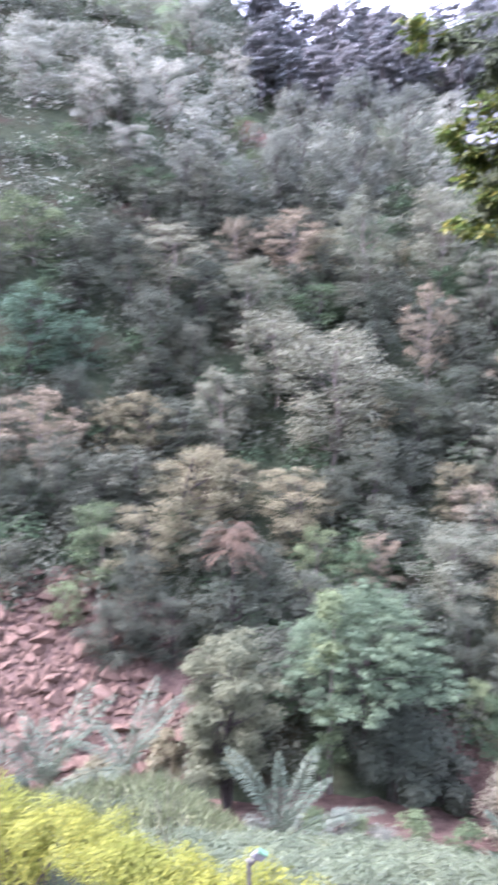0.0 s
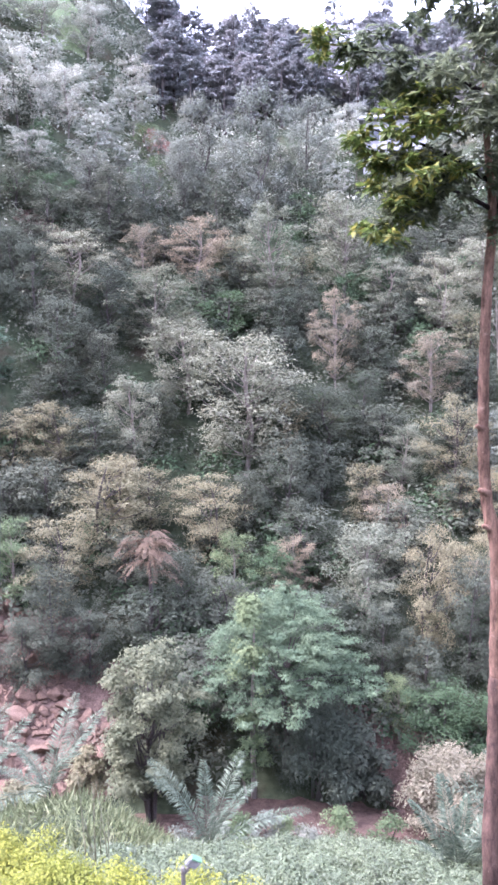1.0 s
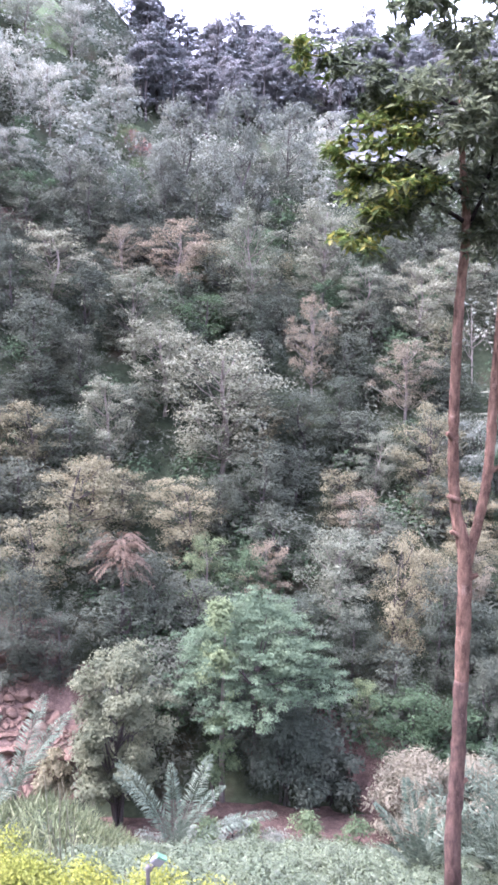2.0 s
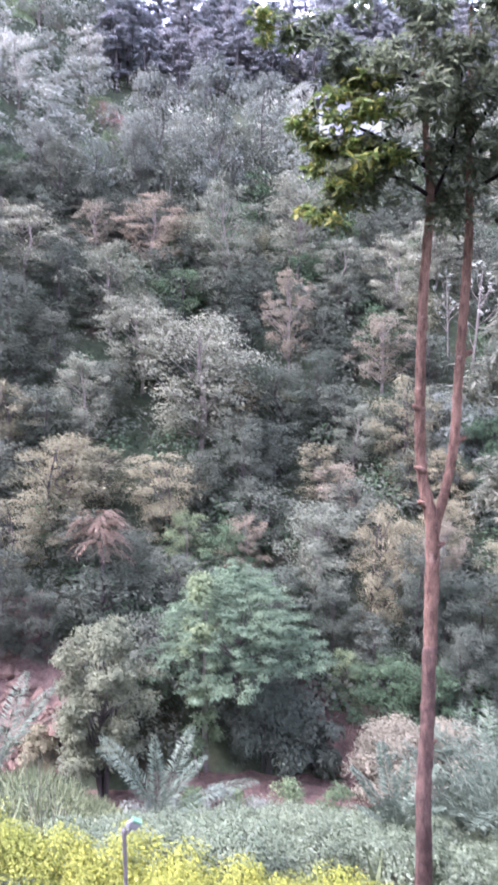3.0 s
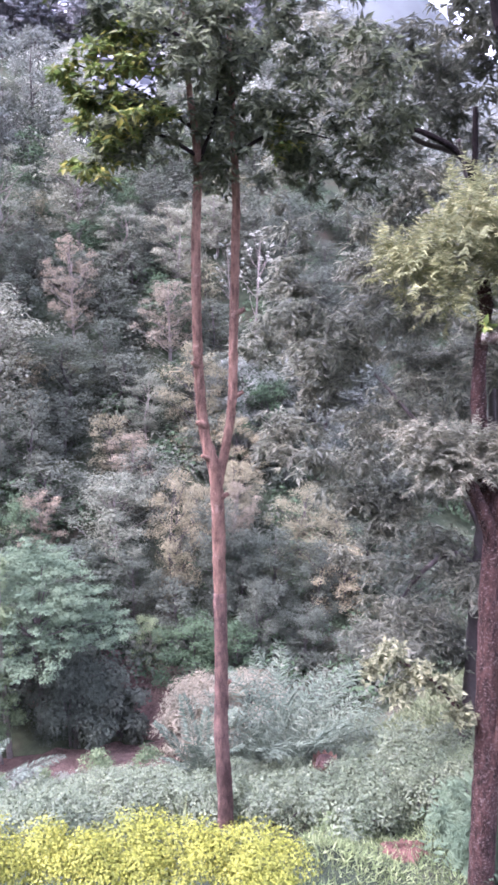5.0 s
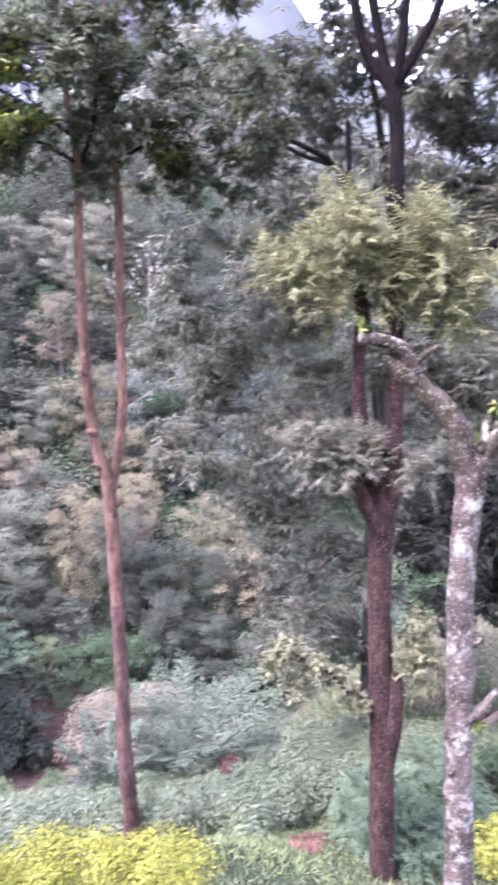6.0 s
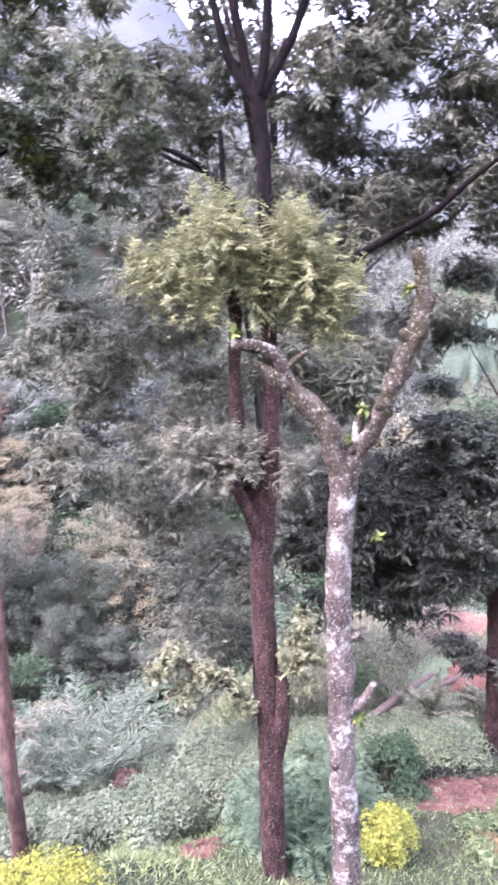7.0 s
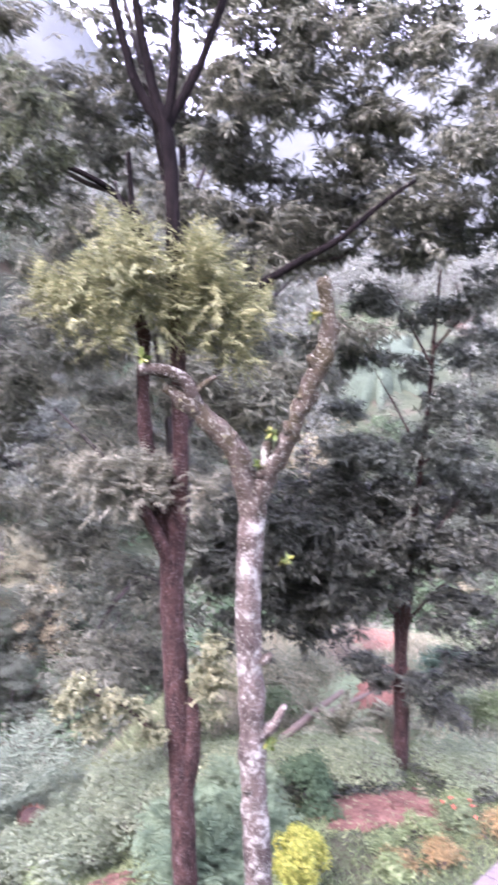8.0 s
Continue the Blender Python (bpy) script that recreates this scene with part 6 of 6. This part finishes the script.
for k in range(6):
    a, q, h = flower_rng.uniform(0, 2 * math.pi), 0.32 * math.sqrt(flower_rng.random()), flower_rng.uniform(0.45, 0.62)
    part("flower", leaf_mesh(*clump_leaves(flower_rng, [(q * math.cos(a), q * math.sin(a), h, 0.022, 0.022, 0.022)], 12, 0.03, 0.6, 0.0, (0.3, 1.0))), LEAF["red"], flowers, "small red flower")
shrub("pale_bush", 14.1, 8.2, 1.15, 2.3, "thicket", 5200, 0.075, "pale pinkish dry twiggy bush on the hill shoulder", 30, 0.0, 0.22, 30)
shrub("pale_bush", 12.3, 8.0, 0.8, 1.7, "straw", 3600, 0.075, "pale dry bush on the shoulder of the hill", 22, 0.1, 0.35, 31)
shrub("pale_bush", 11.2, 8.1, 0.8, 1.8, "straw", 3600, 0.08, "pale dry bush on the shoulder of the hill", 22, 0.1, 0.35, 47)
shrub("pale_bush", 16.8, 11.0, 1.2, 2.4, "straw", 3000, 0.1, "pale dry bush on the shoulder of the hill", 22, 0.1, 0.35, 48)
shrub("green_bush", 12.6, 4.9, 0.75, 1.7, "tea_pale", 3000, 0.08, "pale green leafy bush on the hill shoulder", 20, 0.1, 0.4, 32)
shrub("green_bush", 12.9, 4.2, 0.7, 1.5, "lawn", 2600, 0.08, "fresh green leafy bush on the hill shoulder", 20, 0.1, 0.4, 38)
shrub("green_bush", 16.4, 6.0, 1.3, 2.6, "tea_pale", 3000, 0.1, "pale green leafy bush on the hill shoulder", 22, 0.1, 0.4, 33)
shrub("green_bush", 14.2, 5.7, 1.0, 1.8, "teal", 2200, 0.1, "blue-green bush on the hill shoulder", 18, 0.1, 0.4, 39)
shrub("green_bush", 9.9, 7.0, 0.6, 1.3, "light", 2200, 0.075, "green bush behind the tea", 18, 0.1, 0.4, 34)
shrub("rusty_bush", 11.2, 5.5, 0.36, 0.7, "rust", 1300, 0.07, "reddish brown dry bush beside a felled trunk", 14, 0.0, 0.4, 50)


def log(points, radii, seed):
    p0 = points[0]
    root = thing("fallen_log", p0[0], p0[1], ground_z(p0[0], p0[1]), "weathered pale brown felled trunk lying on the ground", "log")
    pts = [(x - p0[0], y - p0[1], ground_z(x, y) + h - ground_z(p0[0], p0[1])) for x, y, h in points]
    part("trunk", tube(pts, radii, 10, 0.15, seed, 22, 0.25), BARK_LOG, root)


log([(8.44, 5.74, 0.32), (9.8, 6.06, 0.33), (11.25, 6.42, 0.32)], [0.062, 0.058, 0.05], 3)
log([(10.25, 6.05, 0.2), (11.5, 6.14, 0.22), (12.75, 6.22, 0.22)], [0.05, 0.045, 0.034], 4)


def palm_stump(x, y):
    root = thing("palm_stump", x, y, ground_z(x, y) - 0.1, "short brown palm stump with a scaly woven bark", "stump")
    part("trunk", tube([(0, 0, 0), (0, 0, 0.4), (0, 0, 0.75)], [0.2, 0.19, 0.14], 14, 0.1, 5), BARK_BROWN, root)
    base, way, up = [], [], []
    for i in range(9):
        for j in range(12):
            a = 2 * math.pi * (j + 0.5 * (i % 2)) / 12
            base.append((0.19 * math.cos(a), 0.19 * math.sin(a), 0.06 + 0.075 * i))
            way.append((0.35 * math.cos(a), 0.35 * math.sin(a), 1.0))
            up.append((math.cos(a), math.sin(a), 0))
    n = len(base)
    part("scales", leaf_mesh(np.array(base), unit(np.array(way)), np.array(up, dtype=float), np.full(n, 0.13), np.full(n, 0.1), -0.1), BARK_PINK, root)


palm_stump(5.9, 8.5)


# ---- the white house high on the slope ----
def house():
    X, Y = 24.3, 76.2
    root = thing("house", X, Y, ground_z(X, Y) - 0.3, "white plastered house with a grey tin roof on the slope", "house", turn=-20)
    plaster = metal("white_plaster", (0.33, 0.325, 0.315), 0.8)
    tin = metal("grey_tin_roof", (0.13, 0.13, 0.14), 0.6)
    glass = metal("dark_window_glass", (0.05, 0.055, 0.06), 0.15)
    body = part("wall", box(6.0, 5.0, 5.0, 0.03), plaster, root)
    body.matrix_basis = pose(0, 0, 3.02)
    bm = bmesh.new()
    v = [bm.verts.new(c) for c in ((-3.5, -3.1, 5.5), (3.5, -3.1, 5.5), (3.5, 3.1, 5.5), (-3.5, 3.1, 5.5), (-3.5, 0, 6.6), (3.5, 0, 6.6), (-3.5, -3.1, 5.65), (3.5, -3.1, 5.65), (3.5, 3.1, 5.65), (-3.5, 3.1, 5.65))]
    for f in ((0, 1, 2, 3), (0, 6, 7, 1), (2, 8, 9, 3), (6, 4, 5, 7), (8, 5, 4, 9), (0, 3, 9, 4), (0, 4, 6), (1, 7, 5), (1, 5, 8, 2)):
        bm.faces.new([v[i] for i in f])
    me = bpy.data.meshes.new("mesh")
    bm.to_mesh(me)
    bm.free()
    part("roof", me, tin, root)
    for fl in (1.5, 4.1):
        for x in (-2.4, 0.0, 2.4):
            w = part("window", box(1.3, 0.14, 1.3, 0.02), plaster, root)
            w.matrix_basis = pose(x * 0.85, -2.52, fl)
            p = part("pane", box(1.1, 0.06, 1.1, 0.01), glass, w)
            p.matrix_basis = pose(0, -0.06, 0)


house()


# ---- grass and weeds ----
def bare_path(x, y, px, py, rx, ry):
    u, v = 0.9 * (x - px) + 0.44 * (y - py), 0.9 * (y - py) - 0.44 * (x - px)
    return (u / rx) ** 2 + (v / ry) ** 2 < 1


def blades(name, region, count, size, kind, label, seed):
    rng = np.random.default_rng(seed)
    base = []
    while len(base) < count:
        a, r = rng.uniform(region[0], region[1]), math.sqrt(rng.uniform(region[2] ** 2, region[3] ** 2))
        x, y = r * math.sin(radians(a)), r * math.cos(radians(a))
        u, v = 0.74 * (x - 8.42) - 0.67 * (y - 3.78), 0.67 * (x - 8.42) + 0.74 * (y - 3.78)
        if (u / 0.95) ** 2 + (v / 0.45) ** 2 < rng.uniform(0.5, 1.2) and rng.random() < 0.95:
            continue
        if (bare_path(x, y, 18.2, 9.7, 3.0, 0.7) or bare_path(x, y, 13.1, 6.5, 1.7, 0.5) or bare_path(x, y, 10.8, 6.15, 2.5, 0.45)) and rng.random() < 0.95:
            continue
        if noise.noise((x * 0.9, y * 0.9, seed)) < rng.uniform(-1.0, -0.1):
            continue
        base.append((x, y, ground_z(x, y) - 0.02))
    base = np.array(base)
    way = unit(rng.normal(size=(count, 3)) * np.array([0.6, 0.6, 0.2]) + np.array([0, 0, 0.8]))
    up = unit(rng.normal(size=(count, 3)) + np.array([0, 0, 0.4]))
    L = size * rng.uniform(0.5, 1.5, count)
    part(name, leaf_mesh(base, way, up, L, L * 0.14 * rng.uniform(0.6, 1.5, count), 0.3, True), LEAF[kind])
    tagged(bpy.data.objects[name], label, "grass", kind="stuff")


blades("lawn_grass", (34, 82, 4.5, 11.8), 80000, 0.09, "lawn", "rough fresh green grass and weeds below the trees", 3)
blades("slope_grass", (-26, 50, 8.0, 26), 46000, 0.34, "grass", "long pale green grass on the falling slope", 4)
blades("shoulder_grass", (49, 78, 11.6, 25), 30000, 0.26, "straw", "long pale grass on the shoulder of the hill", 5)
blades("dry_grass", (50, 66, 11.5, 20), 18000, 0.22, "hay", "pale dry grass among bushes on the shoulder", 6)


def dry_stalks(x, y):
    rng = np.random.default_rng(19)
    root = thing("dry_stalks", x, y, ground_z(x, y) - 0.05, "few thin pale dry grass stalks behind the hedge", "grass")
    for i in range(8):
        o, lean, h = rng.normal(size=2) * 0.12, rng.normal(size=2) * 0.12, rng.uniform(1.3, 2.0)
        part("stalk", tube([(o[0], o[1], 0), (o[0] + 0.3 * lean[0], o[1] + 0.3 * lean[1], 0.6 * h), (o[0] + lean[0], o[1] + lean[1], h)], [0.008, 0.006, 0.003], 5, 0, i, 4), LEAF["hay"], root)


dry_stalks(-0.83, 7.37)


# ---- leaf litter and clods on the bare soil ----
def litter():
    rng = np.random.default_rng(8)
    n = 550
    u, v = rng.normal(size=n) * 0.6, rng.normal(size=n) * 0.32
    x, y = 8.42 + 0.74 * u + 0.67 * v, 3.78 - 0.67 * u + 0.74 * v
    base = np.array([(p, q, ground_z(p, q) + 0.05) for p, q in zip(x, y)])
    way = unit(rng.normal(size=(n, 3)) * np.array([1, 1, 0.2]))
    up = unit(rng.normal(size=(n, 3)) * 0.35 + np.array([0, 0, 1.0]))
    L = rng.uniform(0.04, 0.09, n)
    ob = part("leaf_litter", leaf_mesh(base, way, up, L, L * 0.5, 0.1), LEAF["olive"])
    tagged(ob, "fallen dry leaves scattered over red soil", "litter", kind="stuff")
    kinds = [bpy.data.meshes["rock"], bpy.data.meshes["rock.001"], bpy.data.meshes["rock.002"]]
    for i in range(26):
        p, q = rng.normal() * 0.55, rng.normal() * 0.28
        px, py, s = 8.42 + 0.74 * p + 0.67 * q, 3.78 - 0.67 * p + 0.74 * q, rng.uniform(0.02, 0.06)
        ob = new("clod", kinds[i % 3].copy())
        ob.data.materials[0] = SOIL
        ob.matrix_basis = pose(px, py, ground_z(px, py) + 0.05, 0, 0, rng.uniform(0, 360)) @ Matrix.Diagonal((s * 1.3, s, s * 0.7, 1))
        tagged(ob, "small clod of red earth on bare soil", "clod", "clods of earth")


litter()


# ---- paving at the foot of the lawn ----
def paving():
    stone = earth("grey_pink_paving", ((0.3, (0.08, 0.068, 0.066)), (0.55, (0.115, 0.098, 0.094)), (0.75, (0.15, 0.13, 0.125))), 3.0, 0.85, 0.02)
    root = thing("paved_path", 8.0, 1.85, ground_z(8.0, 1.85), "narrow path of grey-pink stone slabs beside the lawn", "path", kind="structure")
    slab = box(0.48, 0.62, 0.07, 0.012)
    rng = np.random.default_rng(2)
    for i in range(10):
        x = 5.9 + 0.5 * i
        ob = part("slab", slab, stone, root)
        ob.matrix_basis = root.matrix_basis.inverted() @ pose(x, 1.85, ground_z(x, 1.85) + 0.02, rng.normal(), 11, rng.normal())


paving()
